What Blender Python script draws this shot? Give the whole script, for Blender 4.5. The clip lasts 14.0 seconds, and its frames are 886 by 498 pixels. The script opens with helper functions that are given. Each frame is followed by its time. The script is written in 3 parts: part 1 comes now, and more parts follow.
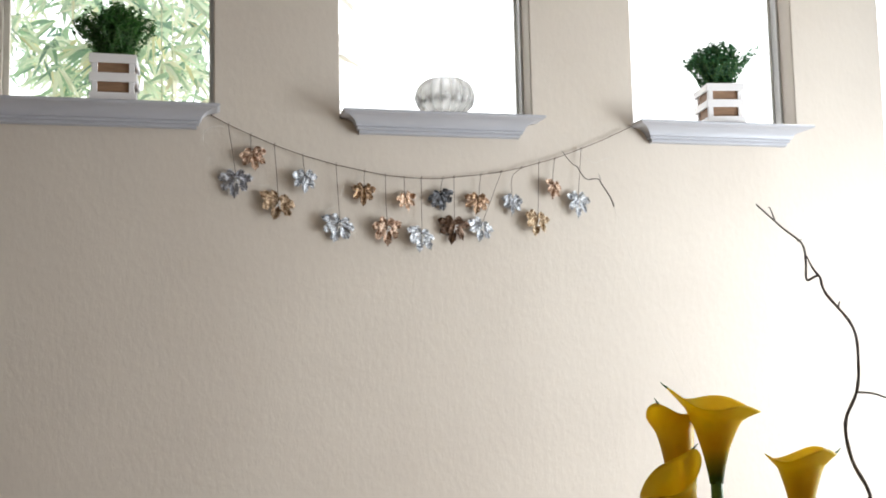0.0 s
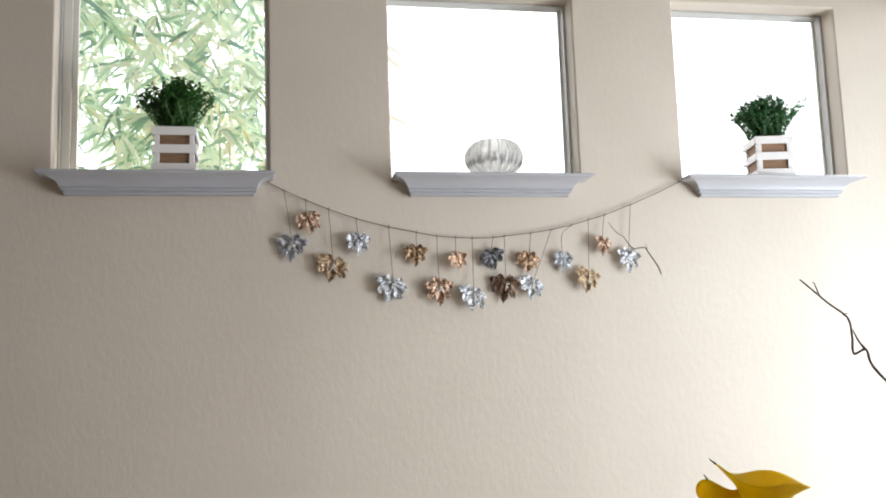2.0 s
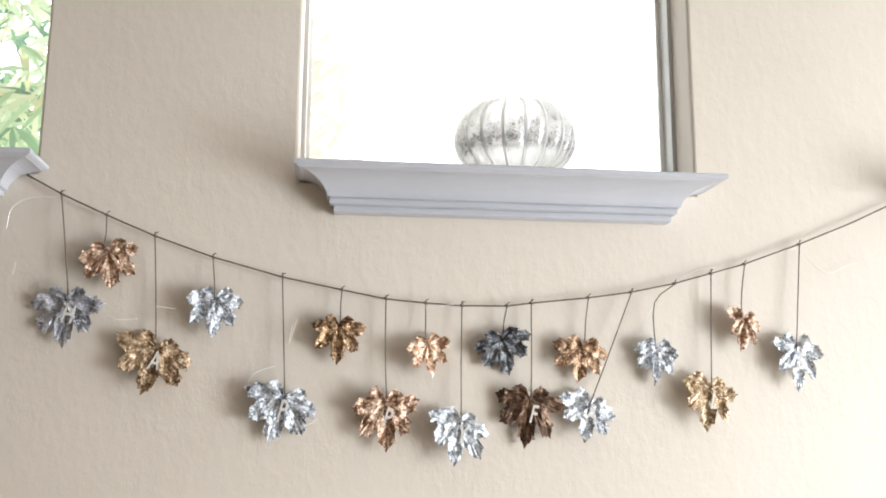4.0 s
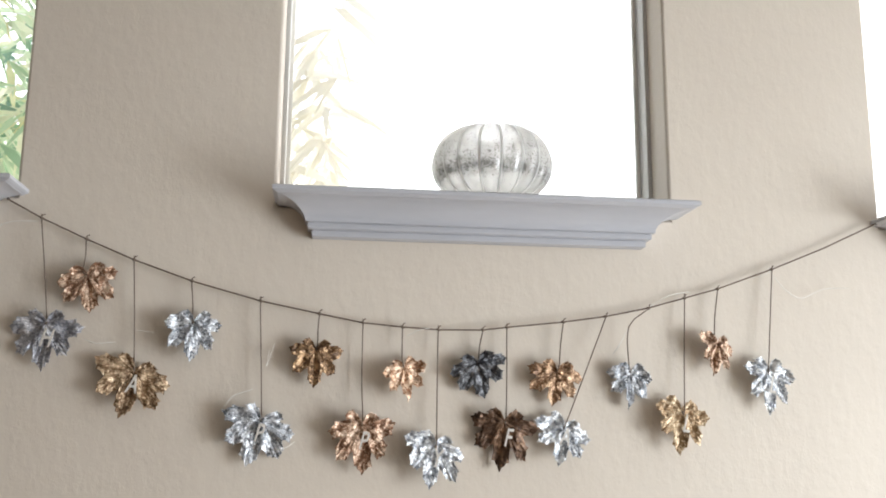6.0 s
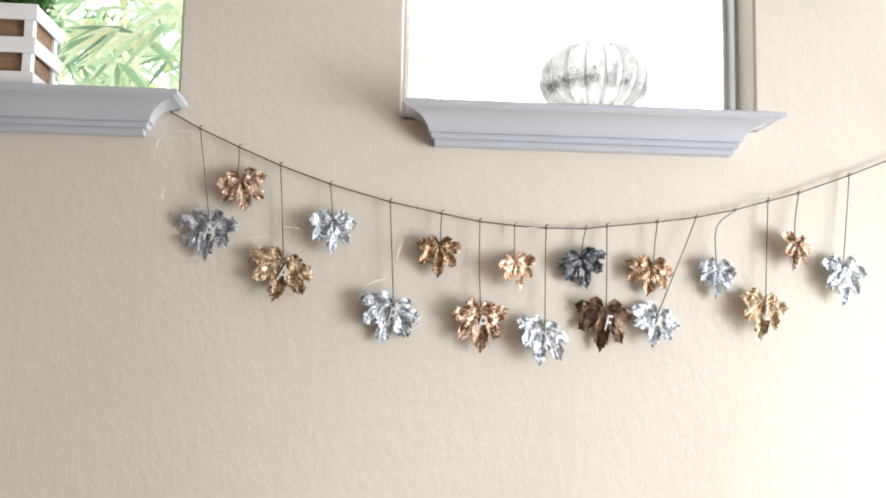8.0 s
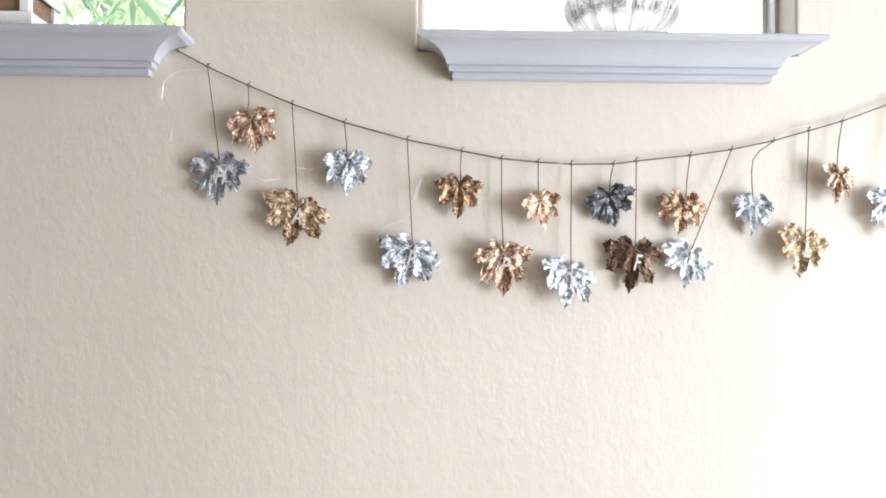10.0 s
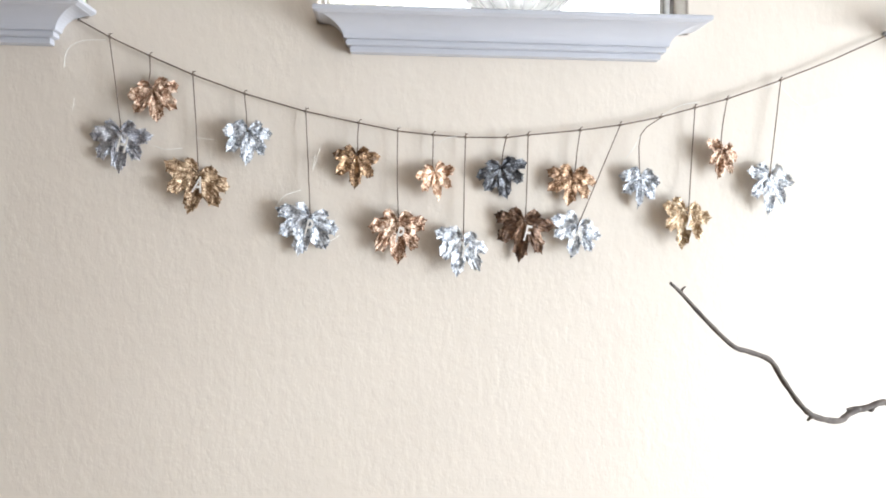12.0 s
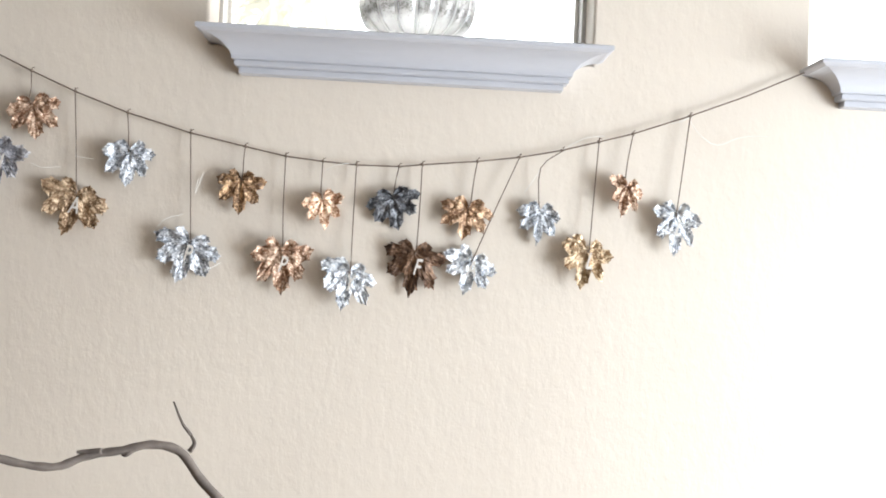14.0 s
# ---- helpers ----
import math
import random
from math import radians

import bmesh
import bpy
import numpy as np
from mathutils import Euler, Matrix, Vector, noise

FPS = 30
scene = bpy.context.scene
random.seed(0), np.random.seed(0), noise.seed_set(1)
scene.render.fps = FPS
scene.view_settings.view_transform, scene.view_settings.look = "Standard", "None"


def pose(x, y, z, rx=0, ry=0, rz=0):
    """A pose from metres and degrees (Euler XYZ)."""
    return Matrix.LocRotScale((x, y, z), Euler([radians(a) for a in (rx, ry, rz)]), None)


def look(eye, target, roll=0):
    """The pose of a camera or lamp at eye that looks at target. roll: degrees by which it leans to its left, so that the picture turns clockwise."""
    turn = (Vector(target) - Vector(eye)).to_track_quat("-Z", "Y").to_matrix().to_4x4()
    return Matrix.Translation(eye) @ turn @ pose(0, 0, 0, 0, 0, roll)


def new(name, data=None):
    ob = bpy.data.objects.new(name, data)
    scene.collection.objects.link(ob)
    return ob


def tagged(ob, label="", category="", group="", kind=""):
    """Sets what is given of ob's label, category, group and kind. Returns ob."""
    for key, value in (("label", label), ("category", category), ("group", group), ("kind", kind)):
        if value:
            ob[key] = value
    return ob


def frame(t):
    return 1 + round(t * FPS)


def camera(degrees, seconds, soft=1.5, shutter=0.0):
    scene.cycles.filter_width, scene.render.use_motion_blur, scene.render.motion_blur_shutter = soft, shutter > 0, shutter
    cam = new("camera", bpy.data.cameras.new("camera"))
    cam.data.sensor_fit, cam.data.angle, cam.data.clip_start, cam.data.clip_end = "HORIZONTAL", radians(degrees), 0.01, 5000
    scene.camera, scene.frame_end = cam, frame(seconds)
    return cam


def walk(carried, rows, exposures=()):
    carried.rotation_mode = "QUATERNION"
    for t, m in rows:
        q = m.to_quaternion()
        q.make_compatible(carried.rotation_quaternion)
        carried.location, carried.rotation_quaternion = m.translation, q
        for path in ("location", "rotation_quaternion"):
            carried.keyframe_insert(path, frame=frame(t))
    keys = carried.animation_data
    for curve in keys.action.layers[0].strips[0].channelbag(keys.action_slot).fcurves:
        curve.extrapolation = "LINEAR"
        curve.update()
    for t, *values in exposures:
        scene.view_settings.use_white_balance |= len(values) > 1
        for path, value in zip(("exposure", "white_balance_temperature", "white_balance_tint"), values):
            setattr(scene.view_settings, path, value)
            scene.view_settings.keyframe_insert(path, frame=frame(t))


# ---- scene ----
cam = camera(50.3, 14.0, soft=1.85)
PATH = [
    (0, (-0.7, -2.847, 1.232), (-0.221, -0.913, 1.411), -1.2),
    (0.5, (-0.702, -2.825, 1.232), (-0.282, -0.876, 1.392), -1.3),
    (1, (-0.698, -2.86, 1.246), (-0.296, -0.908, 1.415), -1.5),
    (1.5, (-0.717, -2.886, 1.276), (-0.334, -0.937, 1.502), -1.7),
    (2, (-0.703, -2.897, 1.278), (-0.335, -0.95, 1.55), -1.9),
    (2.2, (-0.696, -2.893, 1.273), (-0.332, -0.948, 1.557), -1.8),
    (2.5, (-0.416, -1.955, 1.41), (-0.151, 0.005, 1.707), -0.9),
    (3, (-0.29, -1.456, 1.502), (-0.111, 0.514, 1.796), 0.0),
    (3.5, (-0.268, -1.396, 1.522), (-0.062, 0.562, 1.873), 0.2),
    (6, (-0.231, -1.42, 1.562), (0.01, 0.528, 1.945), 0.5),
    (6.5, (-0.268, -1.512, 1.534), (-0.033, 0.446, 1.866), 0.9),
    (7, (-0.303, -1.586, 1.517), (-0.064, 0.377, 1.817), 1.1),
    (7.5, (-0.349, -1.592, 1.5), (-0.159, 0.382, 1.762), 1.3),
    (10, (-0.316, -1.523, 1.528), (-0.255, 0.475, 1.592), 0.3),
    (10.5, (-0.274, -1.539, 1.515), (-0.204, 0.459, 1.566), 0.9),
    (11, (-0.255, -1.558, 1.522), (-0.129, 0.437, 1.564), 0.3),
    (11.5, (-0.226, -1.573, 1.552), (-0.063, 0.421, 1.536), 0.1),
    (12, (-0.186, -1.585, 1.553), (-0.074, 0.412, 1.521), 0.9),
    (12.5, (-0.097, -1.607, 1.556), (-0.062, 0.393, 1.508), 2.7),
    (13, (-0.034, -1.613, 1.553), (-0.029, 0.386, 1.507), 3.6),
    (13.5, (0.005, -1.552, 1.554), (0.029, 0.447, 1.591), 4.0),
    (14, (0.028, -1.521, 1.545), (0.099, 0.477, 1.601), 2.8),
]
EXPOSURES = [(0, -0.18, 6420, 10), (2.2, -0.17, 6420, 10), (2.5, -0.06, 6450, 10), (3.0, 0.16, 6480, 10), (3.5, 0.33, 6450, 10), (5.8, -0.14, 6500, 10), (6.0, -0.12, 6500, 10), (6.5, 0.05, 6500, 10), (7.0, 0.10, 6500, 10), (7.5, 0.27, 6480, 10), (10.0, 0.54, 6130, 10), (11.5, 0.50, 6150, 10), (13.0, 0.44, 6200, 10), (14, 0.33, 6300, 10)]
walk(cam, [(t, look(eye, target, roll)) for t, eye, target, roll in PATH], EXPOSURES)

# ---------------------------------------------------------------- light
world = bpy.data.worlds.new("world")
scene.world = world
world.use_nodes = True
wn = world.node_tree
sky = wn.nodes.new("ShaderNodeTexSky")
sky.sky_type = "NISHITA"
sky.sun_disc = False
sky.sun_elevation, sky.sun_rotation = radians(50), radians(80)
wn.links.new(sky.outputs[0], wn.nodes["Background"].inputs[0])
wn.nodes["Background"].inputs[1].default_value = 0.12

sun = new("sun", bpy.data.lights.new("sun", "SUN"))
sun.data.energy, sun.data.angle, sun.data.color = 4.0, radians(0.5), (1, 0.95, 0.86)
sun.matrix_world = look((6, 1.1, 7.3), (0, 0, 0))

# daylight from the bright garden outside the glazed door in the east wall
skylight = new("door_skylight", bpy.data.lights.new("door_skylight", "AREA"))
skylight.data.shape, skylight.data.size, skylight.data.size_y = "RECTANGLE", 1.1, 1.4
skylight.data.energy, skylight.data.color = 120, (0.87, 0.94, 1.0)
skylight.matrix_world = look((2.4, -1.35, 1.02), (0, -1.35, 1.02))


# ---------------------------------------------------------------- materials
def material(name, colour=(0.5, 0.5, 0.5), rough=0.6, metal=0.0):
    m = bpy.data.materials.new(name)
    m.use_nodes = True
    b = m.node_tree.nodes["Principled BSDF"]
    b.inputs["Base Color"].default_value = (*colour, 1)
    b.inputs["Roughness"].default_value = rough
    b.inputs["Metallic"].default_value = metal
    return m, m.node_tree, b


def coords(tree, scale=(1, 1, 1)):
    c = tree.nodes.new("ShaderNodeTexCoord")
    mp = tree.nodes.new("ShaderNodeMapping")
    mp.inputs["Scale"].default_value = scale
    tree.links.new(c.outputs["Object"], mp.inputs["Vector"])
    return mp.outputs["Vector"]


def noise_tex(tree, vec, scale, detail=4.0, rough=0.55):
    n = tree.nodes.new("ShaderNodeTexNoise")
    n.inputs["Scale"].default_value, n.inputs["Detail"].default_value, n.inputs["Roughness"].default_value = scale, detail, rough
    tree.links.new(vec, n.inputs["Vector"])
    return n.outputs["Fac"]


def ramp(tree, fac, stops):
    r = tree.nodes.new("ShaderNodeValToRGB")
    while len(r.color_ramp.elements) < len(stops):
        r.color_ramp.elements.new(0.5)
    for e, (p, c) in zip(r.color_ramp.elements, stops):
        e.position, e.color = p, (*c, 1) if len(c) == 3 else c
    tree.links.new(fac, r.inputs[0])
    return r.outputs[0]


def bump(tree, bsdf, height, strength, distance, normal=None):
    b = tree.nodes.new("ShaderNodeBump")
    b.inputs["Strength"].default_value, b.inputs["Distance"].default_value = strength, distance
    tree.links.new(height, b.inputs["Height"])
    if normal:
        tree.links.new(normal, b.inputs["Normal"])
    tree.links.new(b.outputs[0], bsdf.inputs["Normal"])
    return b.outputs[0]


def plaster(name, dark, light):
    m, t, b = material(name, rough=0.62)
    v = coords(t)
    t.links.new(ramp(t, noise_tex(t, v, 1.7, 5), [(0.35, dark), (0.7, light)]), b.inputs["Base Color"])
    broad = ramp(t, noise_tex(t, coords(t, (1, 1, 0.6)), 50, 4, 0.55), [(0.42, (0, 0, 0)), (0.62, (1, 1, 1))])
    n = bump(t, b, broad, 0.115, 0.0022)
    bump(t, b, noise_tex(t, v, 240, 2), 0.14, 0.001, n)
    b.inputs["Specular IOR Level"].default_value = 0.35
    return m


def painted(name, colour, rough=0.45, grain=90):
    m, t, b = material(name, rough=rough)
    v = coords(t)
    lo = tuple(c * 0.93 for c in colour)
    t.links.new(ramp(t, noise_tex(t, v, 9, 5), [(0.3, lo), (0.7, colour)]), b.inputs["Base Color"])
    bump(t, b, noise_tex(t, v, grain, 3), 0.06, 0.001)
    return m


def wood(name, dark, light, axis=(3, 40, 40), rough=0.6):
    m, t, b = material(name, rough=rough)
    v = coords(t, axis)
    f = noise_tex(t, v, 2.2, 6, 0.65)
    t.links.new(ramp(t, f, [(0.3, dark), (0.72, light)]), b.inputs["Base Color"])
    bump(t, b, f, 0.25, 0.002)
    return m


def foil(name, deep, base, bright, rough=0.34, glint=0.5, metal=0.40):
    """Crumpled metal-leaf foil with fine glitter; bright flecks in its colour paint glints."""
    m, t, b = material(name, base, rough, metal)
    v = coords(t)
    vor = t.nodes.new("ShaderNodeTexVoronoi")
    vor.inputs["Scale"].default_value = 230
    t.links.new(v, vor.inputs["Vector"])
    cell = t.nodes.new("ShaderNodeSeparateColor")
    t.links.new(vor.outputs["Color"], cell.inputs[0])
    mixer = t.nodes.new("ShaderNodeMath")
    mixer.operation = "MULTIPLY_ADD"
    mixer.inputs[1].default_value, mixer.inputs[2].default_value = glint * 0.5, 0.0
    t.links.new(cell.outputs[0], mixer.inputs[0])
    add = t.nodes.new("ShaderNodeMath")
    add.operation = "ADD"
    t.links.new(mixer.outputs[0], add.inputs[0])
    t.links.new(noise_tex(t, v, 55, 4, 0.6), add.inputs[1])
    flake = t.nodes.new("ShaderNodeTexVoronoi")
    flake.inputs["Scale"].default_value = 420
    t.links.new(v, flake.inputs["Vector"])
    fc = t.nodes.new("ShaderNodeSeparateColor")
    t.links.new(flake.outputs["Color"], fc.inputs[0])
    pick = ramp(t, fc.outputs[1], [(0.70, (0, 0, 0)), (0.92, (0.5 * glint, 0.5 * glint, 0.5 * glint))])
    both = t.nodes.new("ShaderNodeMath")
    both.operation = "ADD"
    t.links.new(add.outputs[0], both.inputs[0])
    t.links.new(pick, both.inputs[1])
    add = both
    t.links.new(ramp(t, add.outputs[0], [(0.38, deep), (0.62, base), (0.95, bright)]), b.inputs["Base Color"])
    n = bump(t, b, noise_tex(t, v, 60, 3, 0.55), 0.6, 0.006)
    n = bump(t, b, vor.outputs["Color"], 0.40, 0.0014, n)
    bump(t, b, flake.outputs["Color"], 0.35, 0.0008, n)
    return m


WALL = plaster("beige_plaster", (0.60, 0.530, 0.454), (0.65, 0.580, 0.499))
CEIL = plaster("ceiling_plaster", (0.72, 0.69, 0.65), (0.76, 0.73, 0.69))
TAUPE = plaster("pale_taupe_plaster", (0.54, 0.49, 0.44), (0.60, 0.55, 0.49))
# white trim; its bluish shade is put into this grey base colour
SILL = painted("shaded_sill_paint", (0.47, 0.472, 0.505), 0.4)
VINYL = painted("window_vinyl", (0.82, 0.80, 0.74), 0.35)
ALU = painted("grey_aluminium", (0.50, 0.49, 0.47), 0.4, 200)
FLOOR = wood("oak_floor", (0.22, 0.17, 0.125), (0.36, 0.285, 0.215), (3, 14, 14), 0.4)
TABLEWOOD = wood("walnut", (0.10, 0.055, 0.03), (0.22, 0.13, 0.07), (3, 30, 30), 0.35)
CRATEWHITE = painted("crate_white", (0.86, 0.83, 0.82), 0.6, 160)
CRATEWOOD = wood("crate_wood", (0.20, 0.11, 0.06), (0.36, 0.21, 0.12), (6, 60, 60), 0.7)
SOIL = painted("moss_soil", (0.05, 0.06, 0.03), 0.95, 200)
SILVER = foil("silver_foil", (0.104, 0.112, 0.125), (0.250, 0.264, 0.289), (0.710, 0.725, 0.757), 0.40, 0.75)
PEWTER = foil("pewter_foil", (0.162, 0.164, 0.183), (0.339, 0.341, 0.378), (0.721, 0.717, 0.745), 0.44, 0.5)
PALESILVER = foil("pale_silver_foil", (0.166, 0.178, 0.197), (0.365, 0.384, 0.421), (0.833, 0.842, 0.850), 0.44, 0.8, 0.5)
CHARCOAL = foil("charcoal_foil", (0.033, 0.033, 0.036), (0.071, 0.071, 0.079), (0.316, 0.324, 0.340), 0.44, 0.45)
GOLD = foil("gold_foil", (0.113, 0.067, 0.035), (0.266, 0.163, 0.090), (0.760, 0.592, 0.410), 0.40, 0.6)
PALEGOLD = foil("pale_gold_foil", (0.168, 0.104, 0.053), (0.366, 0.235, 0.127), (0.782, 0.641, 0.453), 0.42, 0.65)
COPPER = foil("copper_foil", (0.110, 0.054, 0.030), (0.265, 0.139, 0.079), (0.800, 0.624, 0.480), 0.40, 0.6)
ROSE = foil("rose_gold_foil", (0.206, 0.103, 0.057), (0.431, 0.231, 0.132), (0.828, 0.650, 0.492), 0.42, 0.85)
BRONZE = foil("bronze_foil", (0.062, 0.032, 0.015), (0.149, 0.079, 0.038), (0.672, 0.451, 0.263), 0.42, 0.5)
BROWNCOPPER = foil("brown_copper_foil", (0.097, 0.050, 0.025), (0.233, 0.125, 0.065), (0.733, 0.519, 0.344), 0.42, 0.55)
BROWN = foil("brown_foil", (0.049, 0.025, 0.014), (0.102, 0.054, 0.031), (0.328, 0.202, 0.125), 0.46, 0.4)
CORD = wood("jute_cord", (0.09, 0.065, 0.05), (0.22, 0.165, 0.13), (200, 200, 200), 0.9)
LETTER = painted("letter_paint", (0.62, 0.58, 0.53), 0.5, 300)
THREAD, _t, _b = material("clear_thread", (0.95, 0.93, 0.88), 0.15)
_b.inputs["Alpha"].default_value = 0.7
BARK = wood("willow_bark", (0.06, 0.047, 0.040), (0.19, 0.155, 0.13), (60, 60, 60), 0.85)
STEM = wood("flower_stem", (0.05, 0.13, 0.03), (0.12, 0.25, 0.05), (30, 30, 4), 0.45)
VASE = painted("vase_glaze", (0.55, 0.53, 0.48), 0.2)


def leafy(name, dark, light, glow=0.25, stops=None):
    m, t, b = material(name, light, 0.45)
    g = t.nodes.new("ShaderNodeNewGeometry")
    hue = ramp(t, g.outputs["Random Per Island"], stops or [(0.0, dark), (1.0, light)])
    t.links.new(hue, b.inputs["Base Color"])
    tr = t.nodes.new("ShaderNodeBsdfTranslucent")
    t.links.new(hue, tr.inputs[0])
    mx = t.nodes.new("ShaderNodeMixShader")
    mx.inputs[0].default_value = glow
    t.links.new(b.outputs[0], mx.inputs[1])
    t.links.new(tr.outputs[0], mx.inputs[2])
    t.links.new(mx.outputs[0], t.nodes["Material Output"].inputs[0])
    return m


BOXLEAF = leafy("boxwood_leaf", (0.013, 0.06, 0.012), (0.055, 0.19, 0.03), 0.2)
BOXLEAF2 = leafy("boxwood_leaf_blue", (0.025, 0.085, 0.045), (0.085, 0.25, 0.10), 0.3)
# leaf colours lifted towards white to paint in strong sunlight
BAMBOO = leafy("sunlit_bamboo_leaf", (0.10, 0.25, 0.17), (0.70, 0.76, 0.42), 0.5,
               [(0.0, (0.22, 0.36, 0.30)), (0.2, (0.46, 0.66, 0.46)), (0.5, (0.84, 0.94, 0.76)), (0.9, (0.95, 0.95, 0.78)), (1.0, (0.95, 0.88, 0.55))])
# near-white colour paints in the glare over this dry fringe
DRYLEAF = leafy("washed_out_dry_leaf", (0.97, 0.94, 0.84), (1.0, 0.98, 0.92), 0.5)
CANE = wood("bamboo_cane", (0.55, 0.58, 0.38), (0.74, 0.76, 0.55), (10, 10, 3), 0.5)

PETAL, _t, _b = material("yellow_spathe", (0.80, 0.46, 0.03), 0.42)
_v = coords(_t)
_t.links.new(ramp(_t, noise_tex(_t, _v, 26, 5), [(0.3, (0.82, 0.58, 0.012)), (0.7, (0.92, 0.74, 0.03))]), _b.inputs["Base Color"])
_s = _t.nodes.new("ShaderNodeSeparateXYZ")
_t.links.new(coords(_t), _s.inputs[0])
_x = _t.nodes.new("ShaderNodeMix")
_x.data_type = "RGBA"
_t.links.new(ramp(_t, _s.outputs["Z"], [(0.008, (1, 1, 1)), (0.045, (0, 0, 0))]), _x.inputs[0])
_t.links.new(_b.inputs["Base Color"].links[0].from_socket, _x.inputs[6])
_x.inputs[7].default_value = (0.10, 0.17, 0.02, 1)
_t.links.new(_x.outputs[2], _b.inputs["Base Color"])
_b.inputs["Subsurface Weight"].default_value = 0.25
_b.inputs["Subsurface Radius"].default_value = (0.02, 0.01, 0.002)
bump(_t, _b, noise_tex(_t, coords(_t, (140, 140, 14)), 2, 3), 0.12, 0.002)
_tr = _t.nodes.new("ShaderNodeBsdfTranslucent")
_t.links.new(_x.outputs[2], _tr.inputs[0])
_mx = _t.nodes.new("ShaderNodeMixShader")
_mx.inputs[0].default_value = 0.5
_t.links.new(_b.outputs[0], _mx.inputs[1])
_t.links.new(_tr.outputs[0], _mx.inputs[2])
_t.links.new(_mx.outputs[0], _t.nodes["Material Output"].inputs[0])

GLASS, _t, _b = material("window_glass", (1, 1, 1), 0.0)
_b.inputs["Transmission Weight"].default_value = 1.0
_b.inputs["IOR"].default_value = 1.45

# mercury glass: a patchy silver coat on thick clear glass
MERCURY, _t, _b = material("mercury_glass", (0.9, 0.9, 0.88), 0.08, 1.0)
_v = coords(_t)
_n = noise_tex(_t, _v, 70, 8, 0.7)
_t.links.new(ramp(_t, _n, [(0.41, (0.30, 0.29, 0.28)), (0.45, (0.97, 0.96, 0.95))]), _b.inputs["Base Color"])
_b.inputs["Roughness"].default_value = 0.2
_b.inputs["Metallic"].default_value = 0.85
_g = _t.nodes.new("ShaderNodeBsdfTranslucent")
_g.inputs["Color"].default_value = (1.0, 0.99, 0.97, 1)
_g2 = _t.nodes.new("ShaderNodeBsdfGlass")
_g2.inputs["Color"].default_value, _g2.inputs["Roughness"].default_value = (0.98, 0.98, 0.96, 1), 0.05
_m0 = _t.nodes.new("ShaderNodeMixShader")
_m0.inputs[0].default_value = 0.62
_t.links.new(_g.outputs[0], _m0.inputs[1])
_clear = _t.nodes.new("ShaderNodeBsdfTransparent")
_m1 = _t.nodes.new("ShaderNodeMixShader")
_m1.inputs[0].default_value = 0.75
_t.links.new(_g2.outputs[0], _m1.inputs[1])
_t.links.new(_clear.outputs[0], _m1.inputs[2])
_t.links.new(_m1.outputs[0], _m0.inputs[2])
_m = _t.nodes.new("ShaderNodeMixShader")
_t.links.new(ramp(_t, noise_tex(_t, _v, 42, 8, 0.75), [(0.40, (0.86, 0.86, 0.86)), (0.50, (0.98, 0.98, 0.98))]), _m.inputs[0])
_t.links.new(_b.outputs[0], _m.inputs[1])
_t.links.new(_m0.outputs[0], _m.inputs[2])
SEAM, _st, _sb = material("clear_glass_seam", (0.96, 0.97, 0.95), 0.12)
_sg = _st.nodes.new("ShaderNodeBsdfTranslucent")
_sg.inputs["Color"].default_value = (1, 1, 0.98, 1)
_sc = _st.nodes.new("ShaderNodeBsdfTransparent")
_sm = _st.nodes.new("ShaderNodeMixShader")
_sm.inputs[0].default_value = 0.45
_st.links.new(_sg.outputs[0], _sm.inputs[1])
_st.links.new(_sc.outputs[0], _sm.inputs[2])
_sn = _st.nodes.new("ShaderNodeMixShader")
_sn.inputs[0].default_value = 0.8
_st.links.new(_sb.outputs[0], _sn.inputs[1])
_st.links.new(_sm.outputs[0], _sn.inputs[2])
_st.links.new(_sn.outputs[0], _st.nodes["Material Output"].inputs[0])
# worn silvering: a mottled belt of dark flecks round the bowl
_z = _t.nodes.new("ShaderNodeSeparateXYZ")
_t.links.new(_v, _z.inputs[0])
_belt = ramp(_t, _z.outputs[2], [(0.020, (0.08, 0.08, 0.08)), (0.040, (0.22, 0.22, 0.22)), (0.058, (0.17, 0.17, 0.17)), (0.105, (0.11, 0.11, 0.11))])
_sum = _t.nodes.new("ShaderNodeMath")
_sum.operation = "ADD"
_t.links.new(noise_tex(_t, _v, 230, 6, 0.8), _sum.inputs[0])
_t.links.new(_belt, _sum.inputs[1])
_fleck = _t.nodes.new("ShaderNodeBsdfPrincipled")
_fleck.inputs["Base Color"].default_value = (0.16, 0.15, 0.145, 1)
_fleck.inputs["Metallic"].default_value, _fleck.inputs["Roughness"].default_value = 0.6, 0.35
_m2 = _t.nodes.new("ShaderNodeMixShader")
_t.links.new(ramp(_t, _sum.outputs[0], [(0.70, (0, 0, 0)), (0.735, (0.95, 0.95, 0.95))]), _m2.inputs[0])
_t.links.new(_m.outputs[0], _m2.inputs[1])
_t.links.new(_fleck.outputs[0], _m2.inputs[2])
_t.links.new(_m2.outputs[0], _t.nodes["Material Output"].inputs[0])

# emissive backdrop that stands in for the blown-out daylight outside
DAYGLOW, _t, _b = material("glowing_distance", (1, 1, 1), 1.0)
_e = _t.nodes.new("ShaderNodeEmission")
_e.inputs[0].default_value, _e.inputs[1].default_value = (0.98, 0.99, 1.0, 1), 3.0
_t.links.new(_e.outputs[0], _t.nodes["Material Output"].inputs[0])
GRASS = painted("garden_ground", (0.16, 0.15, 0.09), 0.95, 30)


